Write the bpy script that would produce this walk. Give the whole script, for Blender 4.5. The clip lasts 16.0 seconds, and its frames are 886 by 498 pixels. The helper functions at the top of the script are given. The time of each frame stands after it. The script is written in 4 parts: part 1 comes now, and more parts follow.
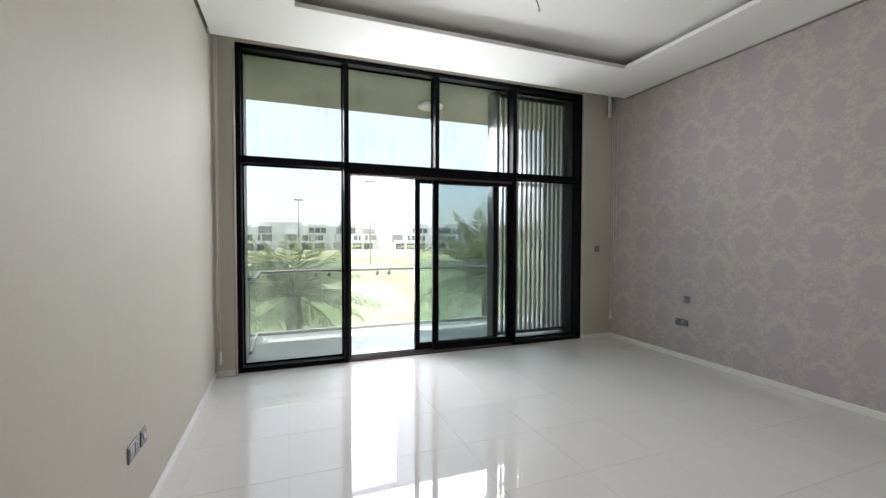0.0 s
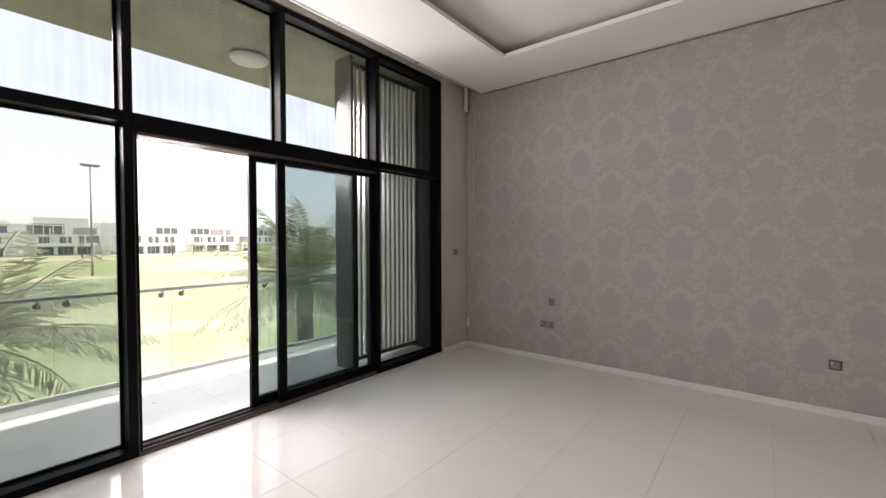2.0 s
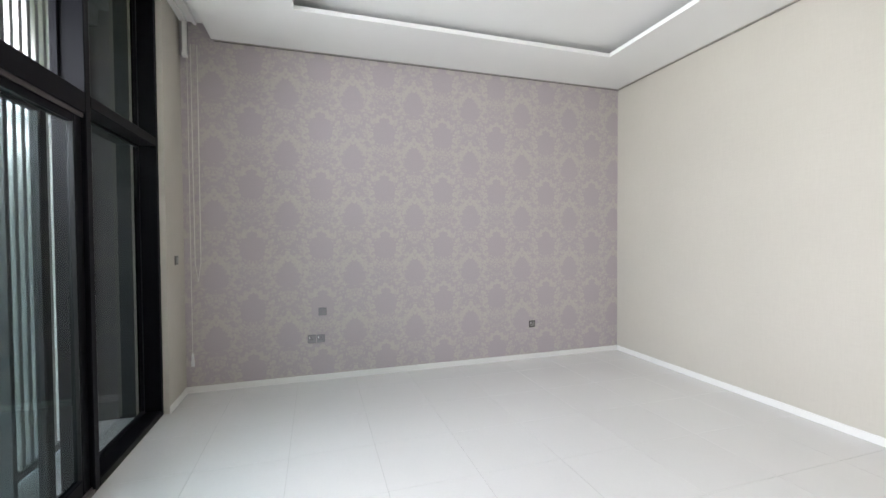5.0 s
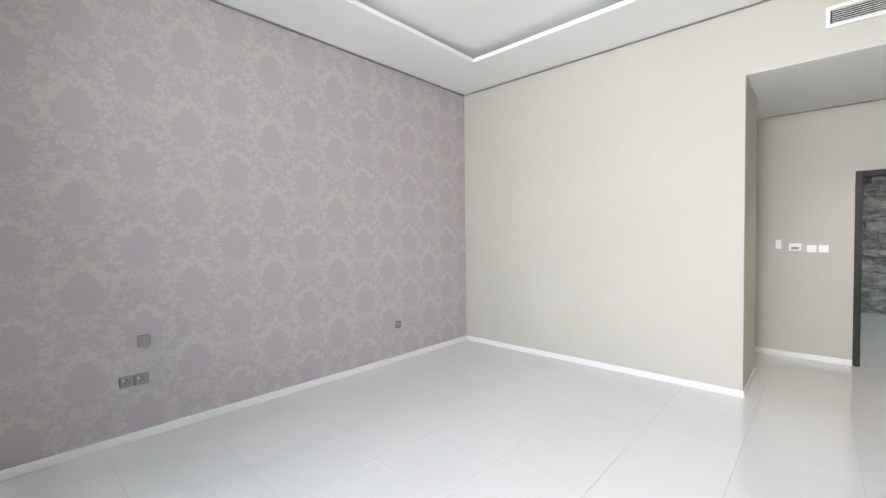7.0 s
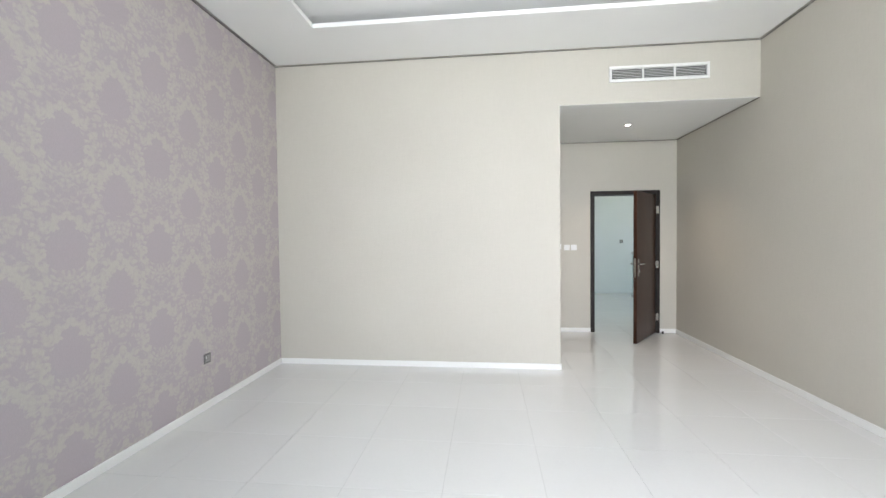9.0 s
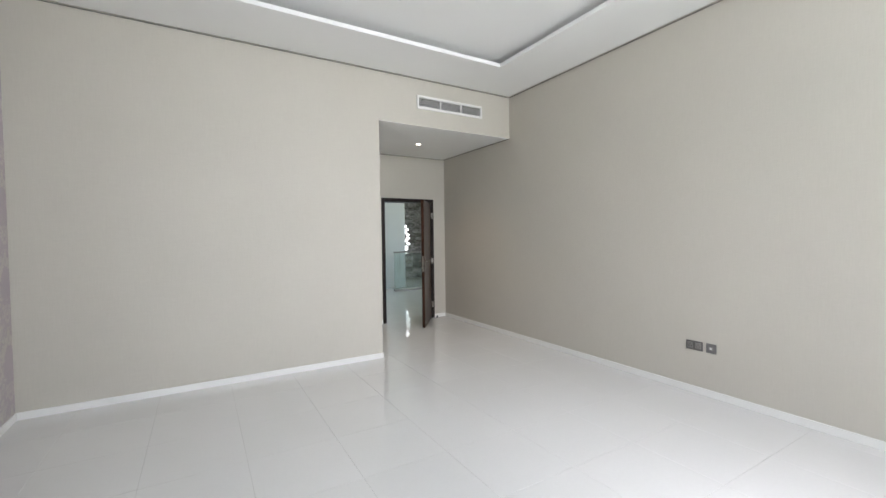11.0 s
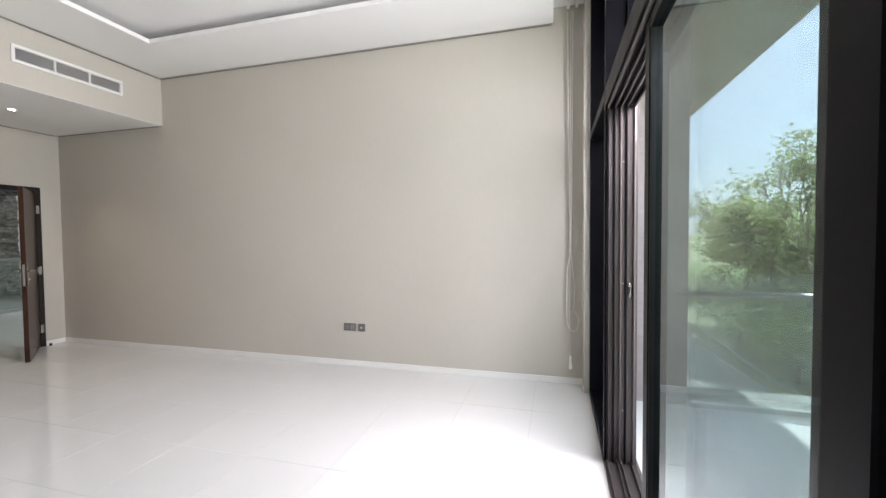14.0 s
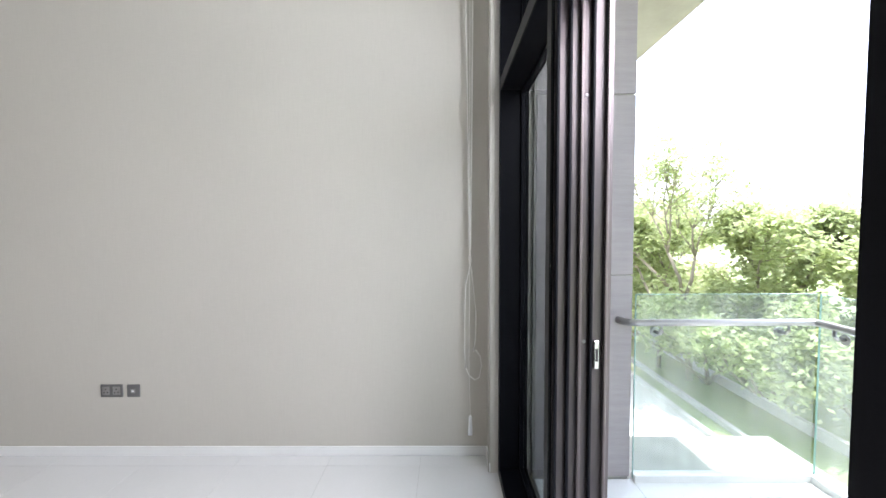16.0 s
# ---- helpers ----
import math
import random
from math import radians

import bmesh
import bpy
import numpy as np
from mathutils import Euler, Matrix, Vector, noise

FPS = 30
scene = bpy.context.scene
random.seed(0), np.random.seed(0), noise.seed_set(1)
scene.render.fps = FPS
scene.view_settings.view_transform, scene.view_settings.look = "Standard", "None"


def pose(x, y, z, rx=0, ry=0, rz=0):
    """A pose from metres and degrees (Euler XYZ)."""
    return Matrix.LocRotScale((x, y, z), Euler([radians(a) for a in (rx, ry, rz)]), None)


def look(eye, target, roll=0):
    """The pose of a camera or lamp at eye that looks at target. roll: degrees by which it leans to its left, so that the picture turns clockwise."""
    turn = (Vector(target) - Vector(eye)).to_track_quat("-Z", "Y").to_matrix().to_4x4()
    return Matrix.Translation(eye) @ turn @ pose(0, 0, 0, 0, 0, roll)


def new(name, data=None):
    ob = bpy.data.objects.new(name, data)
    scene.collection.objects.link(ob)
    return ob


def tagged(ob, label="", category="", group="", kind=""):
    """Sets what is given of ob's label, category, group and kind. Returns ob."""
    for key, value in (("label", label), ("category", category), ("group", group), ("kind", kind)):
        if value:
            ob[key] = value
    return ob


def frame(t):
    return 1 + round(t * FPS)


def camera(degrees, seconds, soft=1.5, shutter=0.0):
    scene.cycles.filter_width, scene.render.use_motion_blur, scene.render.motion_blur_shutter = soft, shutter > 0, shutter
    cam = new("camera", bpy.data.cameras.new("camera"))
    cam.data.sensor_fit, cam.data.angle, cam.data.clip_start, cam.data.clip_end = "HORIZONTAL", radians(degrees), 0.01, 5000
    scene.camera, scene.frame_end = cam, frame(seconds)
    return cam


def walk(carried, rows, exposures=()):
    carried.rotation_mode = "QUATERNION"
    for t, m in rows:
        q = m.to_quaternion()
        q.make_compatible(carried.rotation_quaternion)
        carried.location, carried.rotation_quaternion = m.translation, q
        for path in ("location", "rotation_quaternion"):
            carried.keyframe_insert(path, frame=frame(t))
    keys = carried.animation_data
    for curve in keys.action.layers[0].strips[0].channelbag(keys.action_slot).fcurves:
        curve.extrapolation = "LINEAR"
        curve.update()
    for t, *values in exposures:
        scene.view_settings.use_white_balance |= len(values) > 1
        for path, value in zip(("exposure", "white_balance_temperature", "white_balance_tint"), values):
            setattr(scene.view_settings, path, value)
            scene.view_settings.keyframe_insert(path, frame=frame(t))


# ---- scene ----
cam = camera(94.4, 16.0)
PATH = [
    (0, (0.156, 0.042, 1.504), (0.862, 1.912, 1.45), 0.1),
    (0.5, (0.115, 0.371, 1.462), (1.092, 2.116, 1.427), -0.0),
    (1, (0.026, 0.758, 1.474), (1.251, 2.339, 1.432), 0.0),
    (1.5, (-0.035, 1.221, 1.502), (1.372, 2.641, 1.461), -0.1),
    (2, (-0.065, 1.6, 1.529), (1.502, 2.842, 1.48), -0.1),
    (2.5, (-0.08, 2.006, 1.502), (1.662, 2.987, 1.466), -0.2),
    (3, (-0.061, 2.37, 1.511), (1.787, 3.133, 1.471), -0.3),
    (3.5, (-0.075, 2.695, 1.539), (1.861, 3.194, 1.493), -0.3),
    (4, (-0.069, 3.048, 1.536), (1.928, 3.149, 1.488), -0.3),
    (6.5, (0.709, 4.387, 1.506), (2.241, 3.102, 1.455), -0.6),
    (7, (0.948, 4.418, 1.511), (2.306, 2.951, 1.451), -0.7),
    (7.5, (1.262, 4.445, 1.516), (2.408, 2.807, 1.45), -0.8),
    (8, (1.606, 4.452, 1.509), (2.464, 2.646, 1.447), -0.6),
    (8.5, (1.962, 4.471, 1.482), (2.495, 2.544, 1.426), -0.6),
    (9, (2.28, 4.491, 1.484), (2.493, 2.503, 1.431), -0.6),
    (11.5, (3.636, 4.6, 1.49), (2.331, 3.086, 1.426), -0.7),
    (12, (3.856, 4.655, 1.522), (2.289, 3.415, 1.452), -0.6),
    (12.5, (3.971, 4.732, 1.498), (2.198, 3.807, 1.436), -0.5),
    (13, (3.985, 4.764, 1.497), (2.099, 4.1, 1.438), -0.6),
    (13.5, (3.898, 4.751, 1.473), (1.977, 4.196, 1.403), -0.5),
    (14, (3.627, 4.749, 1.481), (1.701, 4.216, 1.415), -0.5),
    (14.5, (3.292, 4.717, 1.473), (1.362, 4.195, 1.398), -0.5),
    (15, (2.914, 4.671, 1.521), (0.967, 4.221, 1.444), -0.5),
    (15.5, (2.496, 4.685, 1.525), (0.513, 4.439, 1.433), -0.3),
    (16, (2.124, 4.718, 1.524), (0.127, 4.708, 1.427), -0.2),
]
EXPOSURES = [(0.0, 1.14, 6250, 11), (1.5, 1.04, 6850, 19), (2.5, 1.17, 6800, 18), (4.0, 1.7, 6150, 12), (6.5, 2.06, 5950, 11), (9.0, 2.04, 5920, 10),
             (11.5, 1.55, 6000, 12), (12.5, 1.57, 5980, 14), (14.0, 1.7, 6150, 15), (15.0, 1.72, 6200, 16), (16.0, 1.64, 5850, 13)]
walk(cam, [(t, look(*p)) for t, *p in PATH], EXPOSURES)

# ---- daylight ----
SUN_DIR = Vector((-0.10, 0.20, 1.0)).normalized()
world = bpy.data.worlds.new("sky")
scene.world = world
world.use_nodes = True
wn = world.node_tree
sky = wn.nodes.new("ShaderNodeTexSky")
sky.sky_type = "NISHITA"
sky.sun_disc = False
sky.sun_elevation = math.asin(SUN_DIR.z)
sky.sun_rotation = math.atan2(SUN_DIR.x, SUN_DIR.y)
sky.air_density = 1.0
sky.dust_density = 2.0
sky.ozone_density = 1.0
wn.links.new(sky.outputs[0], wn.nodes["Background"].inputs[0])
wn.nodes["Background"].inputs[1].default_value = 0.09
haze = wn.nodes.new("ShaderNodeBackground")   # the white summer haze over the whole sky
haze.inputs[0].default_value = (0.97, 0.98, 0.97, 1)
haze.inputs[1].default_value = 0.80
both = wn.nodes.new("ShaderNodeAddShader")
wn.links.new(wn.nodes["Background"].outputs[0], both.inputs[0])
wn.links.new(haze.outputs[0], both.inputs[1])
wn.links.new(both.outputs[0], wn.nodes["World Output"].inputs[0])
sun = new("sun", bpy.data.lights.new("sun", "SUN"))
sun.data.energy = 4.0
sun.data.angle = radians(0.8)
sun.data.color = (1.0, 0.95, 0.88)
sun.matrix_world = look(SUN_DIR * 60, (0, 0, 0))


def window_light(name, at, target, width, height, power, col):
    """Skylight entering through an opening."""
    lamp = new(name, bpy.data.lights.new(name, "AREA"))
    lamp.data.shape, lamp.data.size, lamp.data.size_y = "RECTANGLE", width, height
    lamp.data.energy, lamp.data.color = power, col
    lamp.data.spread = radians(140)
    lamp.matrix_world = look(at, target)


window_light("window_skylight", (1.94, 5.75, 2.68), (1.94, 0.75, 1.6), 3.0, 1.0, 114.0, (1.0, 0.925, 0.93))
window_light("door_skylight", (1.27, 6.0, 1.35), (1.6, 1.0, 1.5), 0.8, 1.7, 14.0, (1.0, 0.955, 0.94))
window_light("hall_skylight", (-4.55, -4.45, 1.7), (0, -4.45, 1.6), 3.4, 2.3, 9.0, (0.90, 0.96, 1.0))

# ---- main measures ----
XL, XR = -0.578, 4.75            # side walls
YB, YW = -0.173, 5.0             # back wall, window wall (inner faces)
ZC, ZTOP = 3.525, 3.68           # lower ceiling, slab underside
XC, YD, ZCC = 1.47, -2.067, 2.93  # corridor corner, entrance wall, corridor ceiling
YS = -1.05                       # end of the corridor's side wall
TRAY = (0.225, 0.625, 3.94, 3.91)
WX0, WX1, WZ = -0.371, 4.25, 3.625
YF, YG = 5.045, 5.19             # window frame front, fixed glass
BX0, BX1, BY = -0.32, 4.30, 6.95  # balcony
ZSOF = 3.66
GROUND = -4.0


# ---- materials ----
def mat(name):
    m = bpy.data.materials.new(name)
    m.use_nodes = True
    nt = m.node_tree
    return m, nt, nt.nodes["Principled BSDF"]


def nd(nt, kind, **kw):
    n = nt.nodes.new("ShaderNode" + kind)
    for k, v in kw.items():
        if k == "op":
            n.operation = v
        elif k == "blend":
            n.blend_type = v
        elif k == "dtype":
            n.data_type = v
    return n


def coords(nt, scale=(1, 1, 1)):
    g = nd(nt, "NewGeometry")
    mp = nd(nt, "Mapping")
    mp.inputs["Scale"].default_value = scale
    nt.links.new(g.outputs["Position"], mp.inputs[0])
    return mp.outputs[0]


def tex(nt, scale, detail=4, rough=0.55, stretch=(1, 1, 1)):
    n = nd(nt, "TexNoise")
    n.inputs["Scale"].default_value = scale
    n.inputs["Detail"].default_value = detail
    n.inputs["Roughness"].default_value = rough
    nt.links.new(coords(nt, stretch), n.inputs["Vector"])
    return n.outputs["Fac"]


def ramp(nt, fac, stops):
    r = nd(nt, "ValToRGB")
    el = r.color_ramp.elements
    while len(el) < len(stops):
        el.new(0.5)
    for e, (p, c) in zip(el, stops):
        e.position = p
        e.color = (*c, 1) if len(c) == 3 else c
    nt.links.new(fac, r.inputs[0])
    return r.outputs[0]


def mixc(nt, fac, a, b, blend="MIX"):
    m = nd(nt, "Mix", dtype="RGBA", blend=blend)
    for s, v in ((m.inputs[0], fac), (m.inputs[6], a), (m.inputs[7], b)):
        if isinstance(v, (int, float)):
            s.default_value = v
        elif isinstance(v, tuple):
            s.default_value = (*v, 1)
        else:
            nt.links.new(v, s)
    return m.outputs[2]


def mth(nt, op, a, b=None, c=None):
    m = nd(nt, "Math", op=op)
    for s, v in zip(m.inputs, (a, b, c)):
        if v is None:
            continue
        if isinstance(v, (int, float)):
            s.default_value = v
        else:
            nt.links.new(v, s)
    return m.outputs[0]


def bump(nt, bsdf, height, strength=0.2, dist=0.002):
    b = nd(nt, "Bump")
    b.inputs["Strength"].default_value = strength
    b.inputs["Distance"].default_value = dist
    nt.links.new(height, b.inputs["Height"])
    nt.links.new(b.outputs[0], bsdf.inputs["Normal"])


def surface(name, col, rough=0.6, metal=0.0, var=0.08, scale=3.0, fine=60.0, bmp=0.15, dist=0.001, spec=0.5, stretch=(1, 1, 1), rvar=0.08):
    """A plain surface with variation at two scales, fine relief and uneven gloss."""
    m, nt, b = mat(name)
    big, small = tex(nt, scale, 3, stretch=stretch), tex(nt, fine, 3, stretch=stretch)
    f = mth(nt, "ADD", mth(nt, "MULTIPLY", big, 0.65), mth(nt, "MULTIPLY", small, 0.35))
    lo = tuple(max(0.0, c * (1 - var)) for c in col)
    hi = tuple(min(1.0, c * (1 + var)) for c in col)
    nt.links.new(ramp(nt, f, [(0.32, lo), (0.68, hi)]), b.inputs["Base Color"])
    nt.links.new(mth(nt, "ADD", mth(nt, "MULTIPLY", big, rvar * 2), rough - rvar), b.inputs["Roughness"])
    b.inputs["Metallic"].default_value = metal
    b.inputs["Specular IOR Level"].default_value = spec
    if bmp:
        bump(nt, b, small, bmp, dist)
    return m


def wall_fabric():
    """Beige vinyl wall covering with a fine woven grain and faint vertical seams of tone."""
    m, nt, b = mat("beige_wallcovering")
    warp, weft = tex(nt, 1.0, 2, stretch=(420, 420, 9)), tex(nt, 1.0, 2, stretch=(14, 14, 520))
    weave = mth(nt, "MULTIPLY", mth(nt, "ADD", warp, weft), 0.5)
    base = ramp(nt, tex(nt, 0.9, 3), [(0.3, (0.515, 0.485, 0.422)), (0.7, (0.550, 0.519, 0.453))])
    nt.links.new(mixc(nt, 0.35, base, ramp(nt, weave, [(0.35, (0.465, 0.435, 0.377)), (0.65, (0.585, 0.552, 0.485))])), b.inputs["Base Color"])
    b.inputs["Roughness"].default_value = 0.62
    b.inputs["Specular IOR Level"].default_value = 0.35
    bump(nt, b, weave, 0.12, 0.001)
    return m


def damask():
    """Mauve wallpaper with a cream mirrored damask in half-drop repeat."""
    m, nt, b = mat("damask_wallpaper")
    g = nd(nt, "NewGeometry")
    s = nd(nt, "SeparateXYZ")
    nt.links.new(g.outputs["Position"], s.inputs[0])
    P, Q = 0.69, 0.64
    u = mth(nt, "DIVIDE", mth(nt, "SUBTRACT", s.outputs[1], 0.24), P)
    v = mth(nt, "DIVIDE", mth(nt, "SUBTRACT", s.outputs[2], 0.16), Q)

    warp = nd(nt, "TexNoise")
    warp.inputs["Scale"].default_value = 9.0
    nt.links.new(g.outputs["Position"], warp.inputs["Vector"])
    ws = nd(nt, "SeparateColor")
    nt.links.new(warp.outputs["Color"], ws.inputs[0])
    u = mth(nt, "ADD", u, mth(nt, "MULTIPLY", mth(nt, "SUBTRACT", ws.outputs[0], 0.5), 0.05))
    v = mth(nt, "ADD", v, mth(nt, "MULTIPLY", mth(nt, "SUBTRACT", ws.outputs[1], 0.5), 0.05))

    def cell(uu, vv, rx, rz, lobes):
        """Distance from a medallion's middle: round below, pointed above, with a leafy outline."""
        du = mth(nt, "SUBTRACT", mth(nt, "FRACT", uu), 0.5)
        dv = mth(nt, "SUBTRACT", mth(nt, "FRACT", vv), 0.5)
        x, z = mth(nt, "DIVIDE", mth(nt, "MULTIPLY", du, P), rx), mth(nt, "DIVIDE", mth(nt, "MULTIPLY", dv, Q), rz)
        r = mth(nt, "SQRT", mth(nt, "ADD", mth(nt, "MULTIPLY", x, x), mth(nt, "MULTIPLY", z, z)))
        ax = mth(nt, "ABSOLUTE", x)
        a = mth(nt, "ARCTAN2", z, ax)
        wob = mth(nt, "ADD", mth(nt, "MULTIPLY", mth(nt, "COSINE", mth(nt, "MULTIPLY", a, lobes)), 0.05), mth(nt, "MULTIPLY", mth(nt, "COSINE", mth(nt, "MULTIPLY", a, lobes * 2.3)), 0.04))
        t = mth(nt, "DIVIDE", ax, 0.32)
        tip = mth(nt, "MULTIPLY", mth(nt, "DIVIDE", 0.34, mth(nt, "ADD", mth(nt, "MULTIPLY", t, t), 1.0)), mth(nt, "GREATER_THAN", z, 0.0))
        return mth(nt, "SUBTRACT", mth(nt, "ADD", r, wob), tip), mth(nt, "ABSOLUTE", du), dv

    ra, adu, dva = cell(u, v, 0.118, 0.132, 9.0)
    rb, _, _ = cell(mth(nt, "ADD", u, 0.5), mth(nt, "ADD", v, 0.5), 0.126, 0.126, 11.0)
    near = mth(nt, "MINIMUM", ra, rb)
    ang = mth(nt, "MULTIPLY", v, 2 * math.pi)
    cv = nd(nt, "CombineXYZ")
    nt.links.new(mth(nt, "MULTIPLY", adu, 1.15), cv.inputs[0])
    nt.links.new(mth(nt, "MULTIPLY", mth(nt, "COSINE", ang), 0.17), cv.inputs[1])
    nt.links.new(mth(nt, "MULTIPLY", mth(nt, "SINE", ang), 0.17), cv.inputs[2])
    n1 = nd(nt, "TexNoise")
    n1.inputs["Scale"].default_value = 11.0
    n1.inputs["Detail"].default_value = 2.0
    n1.inputs["Distortion"].default_value = 1.5
    nt.links.new(cv.outputs[0], n1.inputs["Vector"])
    vo = nd(nt, "TexVoronoi")
    vo.inputs["Scale"].default_value = 17.0
    nt.links.new(cv.outputs[0], vo.inputs["Vector"])
    # leafy growth outside the medallions, mauve inside them, with ragged edges
    near = mth(nt, "ADD", near, mth(nt, "MULTIPLY", mth(nt, "SUBTRACT", n1.outputs["Fac"], 0.5), 0.5))
    leaf = mth(nt, "ADD", mth(nt, "MULTIPLY", mth(nt, "SUBTRACT", n1.outputs["Fac"], 0.5), 1.9), mth(nt, "MULTIPLY", mth(nt, "SUBTRACT", 0.42, vo.outputs["Distance"]), 0.8))
    inside = mth(nt, "MULTIPLY", mth(nt, "MAXIMUM", mth(nt, "SUBTRACT", 1.20, near), 0.0), 1.5)
    beyond = mth(nt, "MULTIPLY", mth(nt, "MAXIMUM", mth(nt, "SUBTRACT", near, 1.36), 0.0), 0.28)
    ring = mth(nt, "SUBTRACT", mth(nt, "SUBTRACT", 0.35, inside), beyond)
    field = mth(nt, "ADD", ring, mth(nt, "MULTIPLY", leaf, 0.85))
    # a pointed arch over one medallion of the two
    q = mth(nt, "DIVIDE", mth(nt, "MULTIPLY", adu, P), 0.075)
    bell = mth(nt, "DIVIDE", 0.17, mth(nt, "ADD", mth(nt, "MULTIPLY", q, q), 1.0))
    off = mth(nt, "ABSOLUTE", mth(nt, "SUBTRACT", mth(nt, "SUBTRACT", mth(nt, "MULTIPLY", dva, Q), 0.10), bell))
    archm = mth(nt, "MULTIPLY", ramp(nt, off, [(0.012, (1, 1, 1)), (0.03, (0, 0, 0))]), mth(nt, "LESS_THAN", adu, 0.30))
    field = mth(nt, "ADD", field, mth(nt, "MULTIPLY", archm, 0.32))
    mask = ramp(nt, field, [(0.02, (0, 0, 0)), (0.16, (0.42, 0.42, 0.42)), (0.44, (1, 1, 1))])
    grain = tex(nt, 1.0, 2, stretch=(1, 300, 60))
    mauve = ramp(nt, grain, [(0.3, (0.430, 0.378, 0.396)), (0.7, (0.460, 0.406, 0.422))])
    cream = ramp(nt, grain, [(0.3, (0.495, 0.465, 0.415)), (0.7, (0.54, 0.508, 0.458))])
    nt.links.new(mixc(nt, mth(nt, "MULTIPLY", mask, 0.86), mauve, cream), b.inputs["Base Color"])
    nt.links.new(mth(nt, "ADD", mth(nt, "MULTIPLY", mask, -0.1), 0.55), b.inputs["Roughness"])
    b.inputs["Specular IOR Level"].default_value = 0.35
    bump(nt, b, mth(nt, "ADD", mask, mth(nt, "MULTIPLY", grain, 0.6)), 0.15, 0.001)
    return m


def porcelain(name, lo, hi, rough, spec=0.5):
    """Fired tile with faint clouding and a slightly different tone from tile to tile."""
    m, nt, b = mat(name)
    oi = nd(nt, "ObjectInfo")
    cloud = mth(nt, "ADD", mth(nt, "MULTIPLY", tex(nt, 1.1, 4, 0.6), 0.6), mth(nt, "MULTIPLY", tex(nt, 45, 3, 0.6), 0.4))
    base = ramp(nt, cloud, [(0.3, lo), (0.72, hi)])
    tone = ramp(nt, oi.outputs["Random"], [(0.0, (0.985, 0.985, 0.985)), (1.0, (1.0, 1.0, 1.0))])
    nt.links.new(mixc(nt, 1.0, base, tone, "MULTIPLY"), b.inputs["Base Color"])
    nt.links.new(mth(nt, "ADD", mth(nt, "MULTIPLY", tex(nt, 5.0, 4), rough * 0.8), rough * 0.6), b.inputs["Roughness"])
    b.inputs["Specular IOR Level"].default_value = spec
    return m


def tinted_glass(name, tint, rough=0.0, veil=0.0, grime=0.0, gloss=True, base=0.025):
    """Thin pane: tinted straight-through light, mirror gloss by Fresnel, dried dust runs on the outside, and a milky
    veil painted for glare.
    """
    m, nt, b = mat(name)
    nt.nodes.remove(b)
    out = nt.nodes["Material Output"]
    tr, gl, lw = nd(nt, "BsdfTransparent"), nd(nt, "BsdfGlossy"), nd(nt, "LayerWeight")
    tr.inputs[0].default_value = (*tint, 1)
    if grime:
        drip = ramp(nt, mth(nt, "MULTIPLY", tex(nt, 1.0, 4, 0.65, (16, 16, 0.8)), tex(nt, 2.1, 3, 0.6)), [(0.20, (0, 0, 0)), (0.42, (1, 1, 1))])
        nt.links.new(mixc(nt, mth(nt, "MULTIPLY", drip, grime), tint, tuple(c * 0.55 for c in tint)), tr.inputs[0])
    gl.inputs["Roughness"].default_value = rough
    gl.inputs["Color"].default_value = (0.9, 0.95, 0.95, 1)
    lw.inputs[0].default_value = 0.5
    mx = nd(nt, "MixShader")
    nt.links.new(mth(nt, "ADD", mth(nt, "MULTIPLY", mth(nt, "POWER", lw.outputs["Facing"], 5.0), 0.8), base), mx.inputs[0])
    nt.links.new(tr.outputs[0], mx.inputs[1])
    nt.links.new(gl.outputs[0], mx.inputs[2])
    last = mx.outputs[0] if gloss else tr.outputs[0]
    # milky translucent layer, whitening the pane as glare and reflections would
    if veil:
        df = nd(nt, "BsdfTranslucent")
        df.inputs[0].default_value = (0.75, 0.75, 0.7, 1)
        runs = tex(nt, 1.0, 4, 0.6, (9, 9, 0.9))
        blot = tex(nt, 1.7, 4, 0.6)
        f = ramp(nt, mth(nt, "MULTIPLY", runs, blot), [(0.20, (0.35, 0.35, 0.35)), (0.42, (1, 1, 1))])
        m2 = nd(nt, "MixShader")
        nt.links.new(mth(nt, "MULTIPLY", f, veil), m2.inputs[0])
        nt.links.new(last, m2.inputs[1])
        nt.links.new(df.outputs[0], m2.inputs[2])
        last = m2.outputs[0]
    nt.links.new(last, out.inputs[0])
    return m


def wood(name, dark, light, along=(2, 2, 0.25), rough=0.3, scale=9.0, spec=0.5):
    m, nt, b = mat(name)
    b.inputs["Specular IOR Level"].default_value = spec
    w = tex(nt, scale, 6, 0.65, along)
    fine = tex(nt, scale * 9, 3, 0.6, along)
    nt.links.new(ramp(nt, mth(nt, "ADD", mth(nt, "MULTIPLY", w, 0.7), mth(nt, "MULTIPLY", fine, 0.3)), [(0.35, dark), (0.65, light)]), b.inputs["Base Color"])
    nt.links.new(mth(nt, "ADD", mth(nt, "MULTIPLY", fine, 0.15), rough - 0.07), b.inputs["Roughness"])
    bump(nt, b, fine, 0.1, 0.001)
    return m


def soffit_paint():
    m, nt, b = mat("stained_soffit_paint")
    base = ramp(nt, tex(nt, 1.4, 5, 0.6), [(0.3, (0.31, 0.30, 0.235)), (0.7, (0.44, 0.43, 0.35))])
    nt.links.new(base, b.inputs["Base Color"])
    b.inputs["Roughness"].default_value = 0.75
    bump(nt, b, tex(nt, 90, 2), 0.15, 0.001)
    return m


